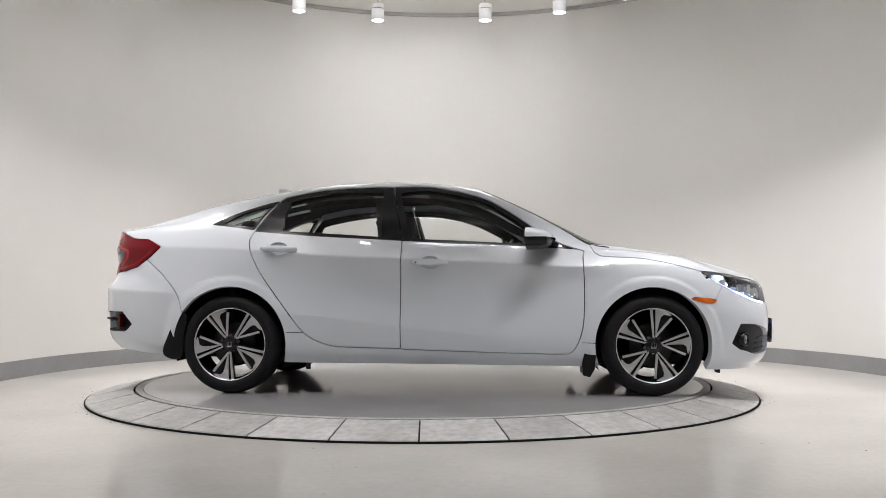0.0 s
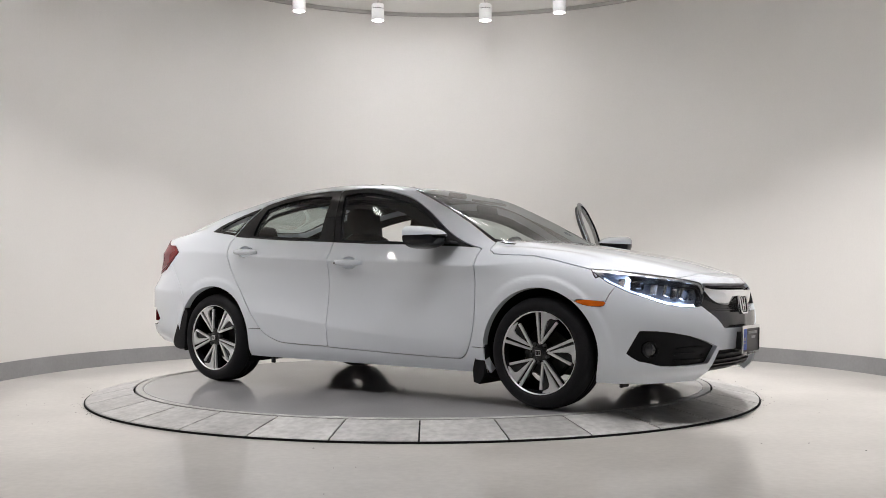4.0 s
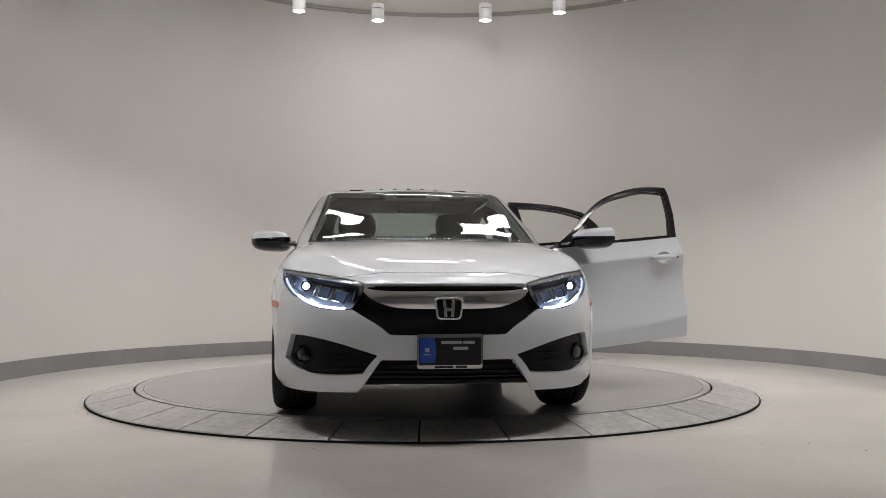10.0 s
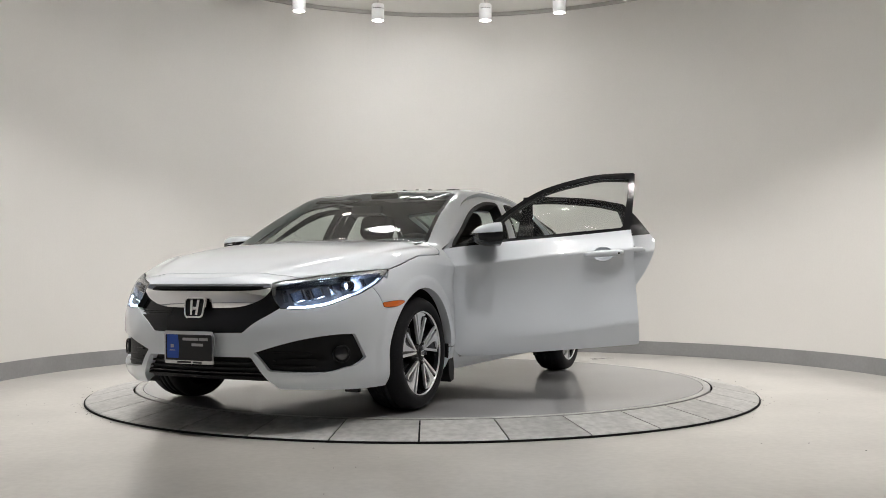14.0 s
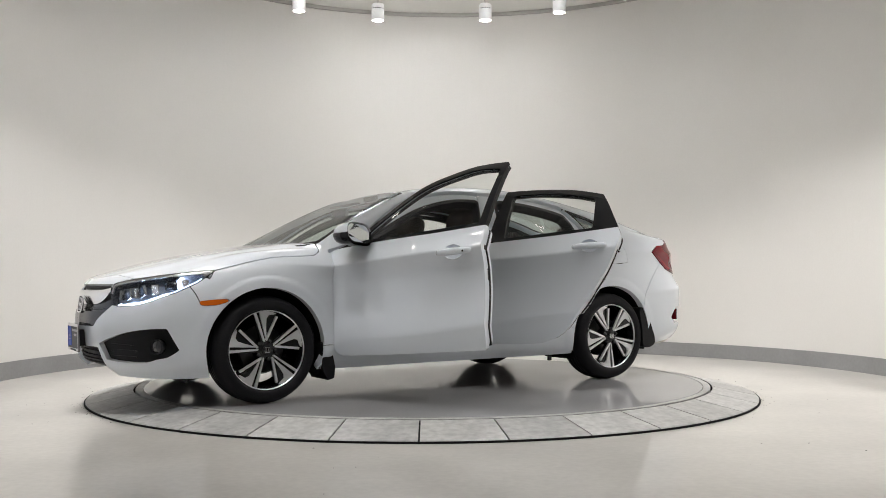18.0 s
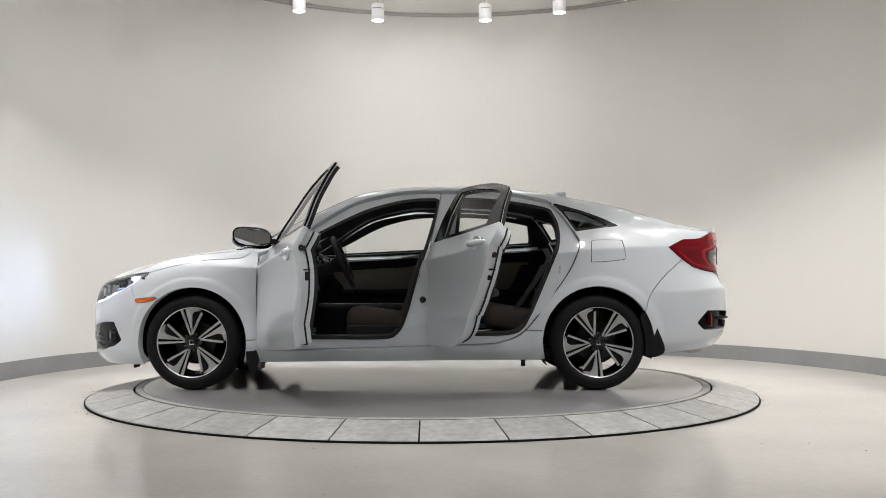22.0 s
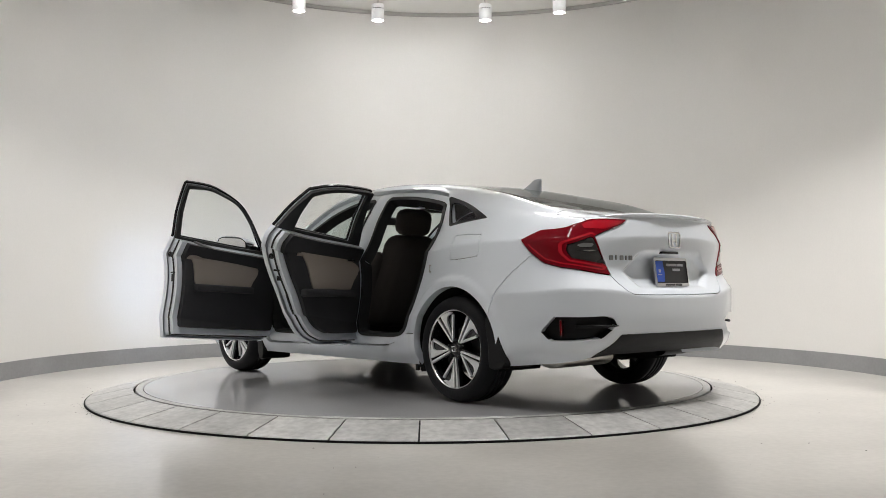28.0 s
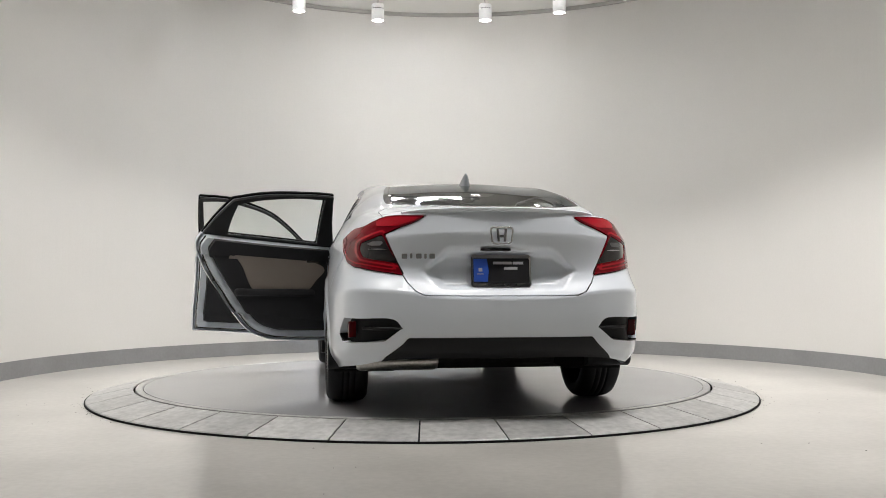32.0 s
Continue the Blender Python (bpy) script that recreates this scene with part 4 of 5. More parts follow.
    has(red, edge, -0.026, -0.018).push(0.0085).object("light_guide", BRIGHTRED, tl, "brighter red light guide")
    has(red, sdf(end_view(red), outline(SMOKE)), 0.012, 0.022).push(0.0085).object("light_guide", BRIGHTRED, tl, "brighter red light guide")
    arm = np.maximum(np.maximum(1.006 - red.V[:, 2], np.abs(red.V[:, 1]) - 0.64), sdf(end_view(red), outline(TAIL)) + 0.010)
    red.keep(arm).push(0.0080).object("upper_reflector", BRIGHTRED, tl, "brighter red upper reflector")
    # rear vent with its reflector and fin
    v = panels["vent_" + name]
    vent = v.push(-0.045).object("rear_vent", MATT, sedan, "matt black bumper vent")
    c = v.rim(0.045)
    c.T = c.T[len(v.T):]
    c.tidy().object("vent_edge", MATT, vent)
    part("reflector", box((0, 0, 0), (0.012, 0.044, 0.086), 0.004, pose(-2.112, 0.768 * sg, 0.466, 0, 0, 24 * sg)), DARKRED, vent, "dark red reflector")
    part("fin", tube([(-2.165, 0.715 * sg, 0.474), (-2.235, 0.655 * sg, 0.475), (-2.283, 0.59 * sg, 0.476), (-2.303, 0.52 * sg, 0.477)], [0.008, 0.009, 0.008, 0.003], 10), MATT, vent, "black fin", True)
    q = panels["quarter_" + name]
    qg, q_frame = q.split(sdf(side_view(q), outline(QGLASS)), 0)
    qf = q_frame.rim(0.012).object("quarter_frame", BLACK, sedan, "black quarter window frame")
    qg.push(-0.003).object("quarter_window", GLASS, qf)
    # rocker pinch weld and mud flaps
    part("mud_flap", prism([(1.00, 0.34), (0.97, 0.37), (0.935, 0.33), (0.905, 0.20), (0.912, 0.130), (0.955, 0.118), (0.985, 0.17)], 0.62 * sg, 0.868 * sg, 0.004), MATT, sedan, "black mud flap")
    part("mud_flap", prism(list(map(tuple, spline([(-1.630, 0.490), (-1.668, 0.528), (-1.715, 0.465), (-1.757, 0.370), (-1.788, 0.280), (-1.768, 0.238), (-1.710, 0.221), (-1.662, 0.240), (-1.655, 0.35)], 4, closed=True))), 0.62 * sg, 0.884 * sg, 0.003), MATT, sedan, "black mud flap")

# ---- badges, plates, spoiler, fin ----


def badge(name, m, w, h, inner):
    """A chrome frame with two plain uprights."""
    b = part(name, flat_ring(wide_top(rounded(w, h, 0.022)), wide_top(rounded(w - 0.009, h - 0.009, 0.016)), 0.010), CHROME, sedan, "chrome badge", True)
    b.matrix_basis = m
    if inner:
        part("badge_ground", plaque(wide_top(rounded(w - 0.006, h - 0.006, 0.018)), 0.003, 0), inner, b)
    for sx in (-1, 1):
        part("badge_bar", plaque([(sx * 0.016 - 0.007, -h * 0.72), (sx * 0.016 + 0.007, -h * 0.72), (sx * 0.022 + 0.008, h * 0.74), (sx * 0.022 - 0.008, h * 0.74)], 0.010), CHROME, b)
    part("badge_link", plaque([(-0.016, -0.012), (0.016, -0.012), (0.018, 0.004), (-0.018, 0.004)], 0.008), CHROME, b)
    return b


FRONT_M = Matrix.Translation((2.222, 0, 0.584)) @ Matrix(((0, 0, 1, 0), (1, 0, 0, 0), (0, 1, 0, 0), (0, 0, 0, 1)))
BACK_M = Matrix.Translation((-2.292, 0, 0.958)) @ Matrix(((0, 0, -1, 0), (-1, 0, 0, 0), (0, 1, 0, 0), (0, 0, 0, 1)))
badge("front_badge", FRONT_M @ pose(0, 0, 0, -8), 0.066, 0.055, BLACK)
badge("rear_badge", BACK_M @ pose(0, 0, 0, -4), 0.060, 0.048, None)
lett = new("model_badge")
lett.parent = sedan
for k in range(5):
    y = 0.505 - 0.036 * k
    p, n = on_skin(panels["trunk"], y=y, z=0.850)
    part("badge_bar", plaque(rounded(0.014 if k in (0, 4, 2) else 0.006, 0.013, 0.004), 0.006, 0.001), mat_strip, lett, "plain grey metal bar").matrix_basis = Matrix.Translation(p) @ Vector(n).to_track_quat("Z", "Y").to_matrix().to_4x4() if abs(n[0]) < 0.5 else Matrix.Translation(p + n * 0.001) @ Matrix(((0, 0, -1, 0), (-1, 0, 0, 0), (0, 1, 0, 0), (0, 0, 0, 1)))


def plate(m):
    """A dealer plate: chrome frame, dark ground, blue field, plain bars for its print."""
    p = part("number_plate", plaque(rounded(0.152, 0.076, 0.012), 0.004, 0.001), PLATE, sedan, "black dealer plate with a blue field in a chrome frame")
    p.matrix_basis = m
    part("plate_frame", flat_ring(rounded(0.160, 0.084, 0.014), rounded(0.150, 0.066, 0.008), 0.009), mat_dark_chrome, p, "chrome plate frame")
    part("blue_field", plaque([(-0.146, -0.056), (-0.072, -0.056), (-0.066, 0.0), (-0.074, 0.064), (-0.146, 0.064)], 0.0055, 0), BLUE, p, "blue field")
    for x, y, w, h in ((0.008, 0.042, 0.050, 0.007), (0.092, 0.042, 0.028, 0.007), (0.052, 0.014, 0.036, 0.007)):
        part("print_bar", plaque([(x - w, y - h), (x + w, y - h), (x + w, y + h), (x - w, y + h)], 0.0062, 0), GREYTXT, p)
    for x, w in ((-0.03, 0.045), (0.055, 0.028)):
        part("print_bar", plaque([(x - w, -0.080), (x + w, -0.080), (x + w, -0.070), (x - w, -0.070)], 0.0112, 0), PLATE, p)
    part("print_bar", plaque([(-0.128, -0.018), (-0.092, -0.018), (-0.092, -0.014), (-0.128, -0.014)], 0.0068, 0), GREYTXT, p)
    part("print_bar", plaque(rounded(0.010, 0.009, 0.003), 0.0068, 0), GREYTXT, p).location = (-0.110, 0.006, 0)


plate(Matrix.Translation((2.262, 0, 0.382)) @ Matrix(((0, 0, 1, 0), (1, 0, 0, 0), (0, 1, 0, 0), (0, 0, 0, 1))) @ pose(0, 0, 0, 2))
part("plate_bracket", box((2.235, 0, 0.382), (0.05, 0.26, 0.10), 0.006), MATT, sedan)
plate(Matrix.Translation((-2.272, 0, 0.772)) @ Matrix(((0, 0, -1, 0), (-1, 0, 0, 0), (0, 1, 0, 0), (0, 0, 0, 1))) @ pose(0, 0, 0, -8))
part("tail_camera", box((-2.279, 0.03, 0.884), (0.03, 0.16, 0.014), 0.004), BLACK, sedan, "black lid handle with a camera")
lip = [(-2.185, 0.515, 1.070), (-2.225, 0.44, 1.080), (-2.268, 0.25, 1.090), (-2.283, 0.0, 1.094), (-2.268, -0.25, 1.090), (-2.225, -0.44, 1.080), (-2.185, -0.515, 1.070)]
bm = bmesh.new()
rows = [[bm.verts.new((x + dx, y, z + dz)) for dx, dz in ((0.16, -0.002), (0.10, 0.008), (0.03, 0.016), (-0.022, 0.014), (-0.030, 0.008), (-0.022, -0.006), (0.04, -0.02))] for x, y, z in spline(lip, 6)]
for a, b in zip(rows, rows[1:]):
    for k in range(7):
        bm.faces.new((a[k], a[(k + 1) % 7], b[(k + 1) % 7], b[k]))
bm.faces.new(rows[0]), bm.faces.new(rows[-1])
part("lip_spoiler", bm, WHITE, sedan, "white lip spoiler")
bm = bmesh.new()
rows = []
for k in range(9):
    s = k / 8
    x0, x1, w = -1.06 - 0.125 * s ** 0.75, -1.245 - 0.005 * s, 0.034 * (1 - s) ** 0.8 + 0.004
    z = 1.338 + 0.070 * s
    rows.append([bm.verts.new((x1 + (x0 - x1) * (0.5 + 0.5 * math.cos(a)), w * math.sin(a), z - 0.02 * (1 - s) * (0.5 - 0.5 * math.cos(a)))) for a in (2 * math.pi * j / 16 for j in range(16))])
for a, b in zip(rows, rows[1:]):
    for j in range(16):
        bm.faces.new((a[j], a[(j + 1) % 16], b[(j + 1) % 16], b[j]))
bm.faces.new(rows[-1])
part("antenna_fin", bm, WHITE, sedan, "white antenna fin", True)
defl = new("sunroof_deflector")
defl.parent = sedan
for y, w in ((-0.38, 0.05), (-0.20, 0.012), (-0.10, 0.012), (0.0, 0.012), (0.10, 0.012), (0.20, 0.012), (0.38, 0.05)):
    part("deflector_clip", box((-0.10 - 0.10 * abs(y), y, 1.396 - 0.06 * y * y + 0.006), (0.02, 2 * w, 0.012), 0.003), BLACK, defl)

# ---- under the car ----
part("underbody", box((0.12, 0, 0.225), (3.1, 1.50, 0.07), 0.03), UNDER, sedan, "black underbody")
part("front_undertray", box((1.75, 0, 0.225), (0.50, 1.0, 0.05), 0.02), UNDER, sedan)
part("rear_undertray", box((-1.86, -0.05, 0.370), (0.5, 1.05, 0.04), 0.018), UNDER, sedan)
ex = part("exhaust", tube(spline([(0.6, 0.1, 0.19), (-0.6, 0.12, 0.20), (-1.3, 0.25, 0.24), (-1.80, 0.42, 0.285)], 6), 0.028, 12), STEEL, sedan, "steel exhaust pipe", True)
o = part("muffler", lathe([(0.001, -0.24), (0.075, -0.24), (0.088, -0.22), (0.088, 0.22), (0.075, 0.24), (0.001, 0.24)], 28, "y"), STEEL, ex, "steel muffler", True)
o.matrix_basis = pose(-1.99, 0.52, 0.292) @ Matrix.Diagonal((1.3, 0.9, 0.62, 1))
for y0, w in ((-0.28, 0.16), (-0.02, 0.10), (0.16, 0.08)):
    part("heat_shield", box((-2.02, y0, 0.322), (0.24, w, 0.02), 0.008), STEEL, sedan, "steel heat shield")
for sg in (1, -1):
    part("wheel_deflector", box((1.780, 0.68 * sg, 0.162), (0.02, 0.09, 0.05), 0.006), UNDER, sedan, "black air deflector")
part("rear_axle_beam", tube([(-1.42, -0.62, 0.26), (-1.46, -0.3, 0.25), (-1.46, 0.3, 0.25), (-1.42, 0.62, 0.26)], 0.04, 10), UNDER, sedan)
for sg in (1, -1):
    part("jack_point", box((-0.86, 0.75 * sg, 0.175), (0.03, 0.02, 0.05), 0.006), UNDER, sedan)

# ---- doors ----
HINGE_F, HINGE_R = (0.90, 0.845), (-0.235, 0.845)
AP_F = [(0.77, 0.42), (0.74, 0.37), (0.69, 0.352), (0.40, 0.350), (0.10, 0.350), (0.00, 0.375), (-0.06, 0.487), (-0.15, 0.80), (-0.22, 1.02), (-0.280, 1.25), (-0.275, 1.285), (-0.24, 1.292), (-0.05, 1.280), (0.22, 1.205), (0.54, 1.045), (0.70, 0.955), (0.76, 0.85), (0.78, 0.6)]
AP_R = [(-0.36, 0.42), (-0.37, 0.385), (-0.41, 0.373), (-0.60, 0.373), (-0.76, 0.380), (-0.84, 0.415), (-0.89, 0.50), (-0.985, 0.716), (-1.08, 0.95), (-1.092, 1.09), (-1.06, 1.19), (-1.01, 1.230), (-0.745, 1.278), (-0.52, 1.295), (-0.455, 1.29), (-0.44, 1.25), (-0.41, 1.0), (-0.37, 0.7)]
INSERT_F = [(-0.13, 0.925), (0.25, 0.860), (0.60, 0.785), (0.54, 0.70), (0.46, 0.640), (0.20, 0.640), (-0.06, 0.652), (-0.10, 0.78)]
INSERT_R = [(-1.02, 0.950), (-0.65, 0.872), (-0.34, 0.800), (-0.40, 0.72), (-0.48, 0.650), (-0.65, 0.652), (-0.84, 0.660), (-0.93, 0.80)]


def mirror_skin():
    """A door mirror's housing for the left side: rounded towards the nose, flat behind."""
    V, T = [], []
    n, m = 10, 32
    for i in range(n + 1):
        s = i / n
        k = max(1 - s ** 2.6, 0.0) ** 0.5
        for j in range(m):
            a = 2 * math.pi * j / m
            c, q = math.cos(a), math.sin(a)
            yy = math.copysign(abs(c) ** 0.62, c) * 0.128
            zz = math.copysign(abs(q) ** 0.70, q) * 0.068
            V.append((0.545 + 0.165 * s + 0.035 * (0.5 - 0.5 * c) , 0.955 + yy * (0.35 + 0.65 * k), 0.986 + zz * (0.10 + 0.90 * k) + 0.012 * c * (1 - s)))
    for i in range(n):
        for j in range(m):
            a, b = i * m + j, i * m + (j + 1) % m
            T += [(a, b, b + m), (a, b + m, a + m)]
    V, T = np.array(V), np.array(T)
    N = np.zeros_like(V)
    fn = np.cross(V[T[:, 1]] - V[T[:, 0]], V[T[:, 2]] - V[T[:, 0]])
    for k in range(3):
        np.add.at(N, T[:, k], fn)
    s = Skin(V, N / np.maximum(np.linalg.norm(N, axis=1, keepdims=True), 1e-12), T)
    if (N[:, 2] * (V[:, 2] - 0.992)).mean() < 0:
        s = s.flip()
    return s


def flipped(s, sg):
    """The mirror image of a left sheet on the right."""
    return s if sg > 0 else Skin(s.V * np.array([1, -1, 1]), s.N * np.array([1, -1, 1]), s.T[:, ::-1])


def door(name, label, skin, pts, win, sg, hinge, insert, grip, handle):
    """A door about its hinge: outer skin, inner panel, seal, card, frame, pane, handle."""
    d = new(name)
    d.parent = sedan
    d.location = (hinge[0], hinge[1] * sg, 0)
    tagged(d, label)
    back = Matrix.Translation((-hinge[0], -hinge[1] * sg, 0))
    belt = spline(BELT, 6)[::-1]
    zb = np.interp(skin.V[:, 0], belt[:, 0], belt[:, 1])
    upper, lower = skin.split(zb - skin.V[:, 2], 0.0)
    line = outline(pts)
    pane, trim = upper.split(sdf(side_view(upper), outline(win)), 0.0)

    def put(s, n, m, text="", under=None):
        o = s.object(n, m, under or d, text)
        o.data.transform(back)
        return o

    hx, hz = handle
    p, n = on_skin(lower, x=hx, z=hz)
    n = np.array((0, sg * 1.0, 0))
    cup = (((lower.V[:, 0] - hx) / 0.062) ** 2 + ((lower.V[:, 2] - hz - 0.004) / 0.040) ** 2) ** 0.5
    outer_skin = lower.keep((1 - cup) * 0.04)
    put(outer_skin.rim(0.03), "skin", WHITE)
    o = part("handle_cup", lathe([(1.0, 0.012), (0.99, 0.0), (0.94, -0.006), (0.75, -0.016), (0.4, -0.022), (0.01, -0.024)], 32, "y"), WHITE, d, smooth=True)
    o.data.transform(back @ Matrix.Translation(p + np.array((0, -0.003 * sg, 0.004))) @ Matrix.Diagonal((0.0635, 0.6 * sg, 0.0415, 1)))
    grip_bar = []
    for k in range(13):
        s = k / 12
        grip_bar.append((hx + 0.118 - 0.236 * s, p[1] + sg * (0.002 + 0.022 * math.sin(math.pi * s) ** 0.45), hz + 0.004 + 0.004 * s))
    o = part("handle", tube(grip_bar, [0.007 + 0.0065 * math.sin(math.pi * k / 12) ** 0.5 for k in range(13)], 12), WHITE, d, "white pull handle", True)
    o.data.transform(back @ Matrix.Translation((0, 0, hz + 0.006)) @ Matrix.Diagonal((1, 1, 1.55, 1)) @ Matrix.Translation((0, 0, -hz - 0.006)))
    if name == "front_door":
        o = part("lock_button", lathe([(0.006, 0.0), (0.006, 0.004), (0.001, 0.005)], 12, "y"), BLACK, d)
        o.data.transform(back @ Matrix.Translation((hx - 0.085, p[1] + sg * 0.042, hz + 0.004)) @ Matrix.Diagonal((1, sg, 1, 1)))
    dl = sdf(side_view(lower), line)
    put(lower.keep(dl + 0.020).push(-0.026).solid(0.074), "inner_panel", WHITE, "white painted inner panel")
    border = has(lower, dl, -0.060, 0.0).refine().refine()
    put(has(border, sdf(side_view(border), line), -0.024, -0.014).push(-0.066).solid(0.009), "edge_seal", SEAL, "black rubber edge seal")
    card = put(lower.keep(dl + 0.066).push(-0.096).solid(0.034), "door_card", CABIN, "black door card")
    ins = sdf(side_view(lower), outline(insert, 4))
    put(lower.keep(ins).push(-0.120).solid(0.018), "insert", TAN, "beige cloth insert", card)
    gx, gz = grip
    pp, nn = on_skin(lower, x=gx, z=gz)
    o = part("inner_handle", box((gx, pp[1] - sg * 0.142, gz), (0.10, 0.012, 0.018), 0.005), CHROME, card, "chrome inner handle")
    o.data.transform(back)
    x0, z0, x1, z1 = insert[0][0], insert[0][1] + 0.022, insert[2][0], insert[2][1] + 0.040
    bar_pts = []
    for k in range(6):
        xx, zz = x0 + (x1 - x0) * k / 5 * 0.72, z0 + (z1 - z0) * k / 5 * 0.72
        pp, nn = on_skin(lower, x=xx, z=zz)
        bar_pts.append((xx, pp[1] - sg * 0.134, zz))
    o = part("card_strip", tube(bar_pts, 0.009, 8), mat_strip, card, "grey trim strip")
    o.data.transform(back)
    pp, nn = on_skin(lower, x=(x0 + x1) / 2, z=0.62)
    o = part("armrest", box(((x0 + x1) / 2 - 0.02, pp[1] - sg * 0.145, 0.640), (abs(x1 - x0) * 0.85, 0.05, 0.05), 0.018), CABIN, card, "black armrest")
    o.data.transform(back)
    put(trim.rim(0.012), "window_frame", BLACK, "gloss black window frame")
    trim = trim.refine().refine()
    ti = np.maximum(sdf(side_view(trim), line) + 0.010, 0.004 - sdf(side_view(trim), outline(win)))
    put(trim.keep(ti + 0.002).push(-0.014).solid(0.007), "inner_frame", WHITE if sg > 0 else BLACK, "white painted inner frame" if sg > 0 else "")
    put(trim.keep(ti).push(-0.022).solid(0.020), "frame_seal", SEAL, "black rubber seal")
    pane_o = put(pane.push(-0.010), "pane", GLASS, "clear window pane")
    if sg > 0:
        # latch and rubber plug in the door's shut face
        for zz, tall, wide in ((0.70, 0.055, 0.030), (0.735, 0.012, 0.044)) if name == "front_door" else ((0.74, 0.055, 0.030), (0.775, 0.012, 0.044)):
            row = lower.V[np.abs(lower.V[:, 2] - zz) < 0.01]
            k = row[:, 0].argmin()
            o = part("latch", box((row[k, 0] + 0.022, row[k, 1] - 0.060, zz), (0.012, wide, tall), 0.004), SEAL, d, "black door latch")
            o.data.transform(back)
        zz = 0.86
        row = lower.V[np.abs(lower.V[:, 2] - zz) < 0.01]
        k = row[:, 0].argmin()
        o = part("rubber_plug", lathe([(0.018, 0.006), (0.018, -0.004), (0.012, -0.007), (0.001, -0.007)], 16, "x"), SEAL, d, "black rubber plug")
        o.data.transform(back @ Matrix.Translation((row[k, 0] + 0.020, row[k, 1] - 0.050, zz)))
    return d, put, lower, back


def dress(d, back, sg):
    """The door mirror and its black foot."""
    ms = flipped(mirror_skin(), sg)
    zc = ms.V[:, 2] - (1.000 - 0.05 * (np.abs(ms.V[:, 1]) - 0.955))
    capw, lowb = ms.split(-zc, 0.003)
    cap = capw.object("door_mirror", WHITE, d, "white door mirror cap")
    cap.data.transform(back)
    o = lowb.object("mirror_shell", BLACK, cap, "black mirror shell")
    o.data.transform(back)
    bm = bmesh.new()
    pts = [(0.955 + 0.118 * math.copysign(abs(math.cos(a)) ** 0.62, math.cos(a)), 0.992 + 0.053 * math.copysign(abs(math.sin(a)) ** 0.70, math.sin(a)) + 0.012 * math.cos(a), 0.5 - 0.5 * math.cos(a)) for a in (2 * math.pi * k / 32 for k in range(32))]
    bm.faces.new([bm.verts.new((0.550 + 0.035 * s, y * sg, z)) for y, z, s in pts])
    o = part("mirror_glass", bm, mat_mirror, cap, "mirror glass")
    o.data.transform(back)
    bm = bmesh.new()
    bm.faces.new([bm.verts.new((0.547 + 0.035 * s, (0.955 + (y - 0.955) * 1.07) * sg, 0.992 + (z - 0.992) * 1.08)) for y, z, s in pts])
    o = part("mirror_rim", bm, BLACK, cap)
    for v in o.data.vertices:
        v.co.x += 0.006
    o.data.transform(back)
    o = part("mirror_foot", prism([(0.58, 0.950), (0.77, 0.948), (0.75, 0.965), (0.66, 0.985), (0.60, 0.985)], 0.795 * sg, 0.885 * sg, 0.006), BLACK, cap, "black mirror foot")
    o.data.transform(back)


DOORS = {}
for name, sg in SIDES:
    state = ("open" if sg > 0 else "closed") + " white door with a black window frame"
    DOORS["f" + name] = door("front_door", state, panels["door_f_" + name], DOOR_F, WIN_F, sg, HINGE_F, INSERT_F, (0.53, 0.845), (-0.055, 0.838))
    DOORS["r" + name] = door("rear_door", state, panels["door_r_" + name], DOOR_R, WIN_R, sg, HINGE_R, INSERT_R, (-0.42, 0.860), (-1.035, 0.928))
    dress(DOORS["f" + name][0], DOORS["f" + name][3], sg)
for key, turn, lift in (("fleft", -67.5, 2.6), ("rleft", -67.0, 0.9)):
    d = DOORS[key][0]
    a = radians(180 + turn)
    m = Matrix.Rotation(radians(lift), 4, Vector((math.sin(a), -math.cos(a), 0))) @ Matrix.Rotation(radians(turn), 4, "Z")
    d.matrix_basis = Matrix.Translation(d.location) @ m

# door frames of the body: painted jambs, seals, inner trim
for name, sg in SIDES:
    for key, ap, label in (("door_f_", AP_F, "front_door_jamb"), ("door_r_", AP_R, "rear_door_jamb")):
        s = panels[key + name]
        d = sdf(side_view(s), outline(ap, 5))
        jamb = s.keep(-d)
        if sg > 0:
            j = jamb.push(-0.024).solid(0.060).object(label, WHITE, sedan, "white painted door jamb")
            has(s, d, -0.006, 0.016).push(-0.018).solid(0.075).object("jamb_seal", SEAL, j, "black rubber door seal")
        has(s, d, 0.006, 9.0).push(-0.090).flip().object("pillar_trim", CABIN, sedan, "black pillar trim")
    if sg > 0:
        for x, z in ((0.87, 0.50), (0.87, 0.78), (-0.275, 0.47), (-0.275, 0.74)):
            part("door_hinge", box((x, 0.835, z), (0.05, 0.05, 0.045), 0.008), WHITE, sedan, "white painted hinge")
        for x, z in ((-0.185, 0.60), (-1.13, 0.66)):
            o = part("door_stop", lathe([(0.022, 0.0), (0.022, 0.010), (0.014, 0.014), (0.001, 0.014)], 16, "y"), SEAL, sedan, "black rubber plug", True)
            o.location = (x, 0.83, z)
        for x, z in ((-0.165, 0.78), (-1.10, 0.80)):
            part("striker", tube([(x, 0.80, z + 0.02), (x, 0.855, z + 0.02), (x, 0.855, z - 0.02), (x, 0.80, z - 0.02)], 0.005, 8), STEEL, sedan, "steel striker loop")

# ---- wheels ----


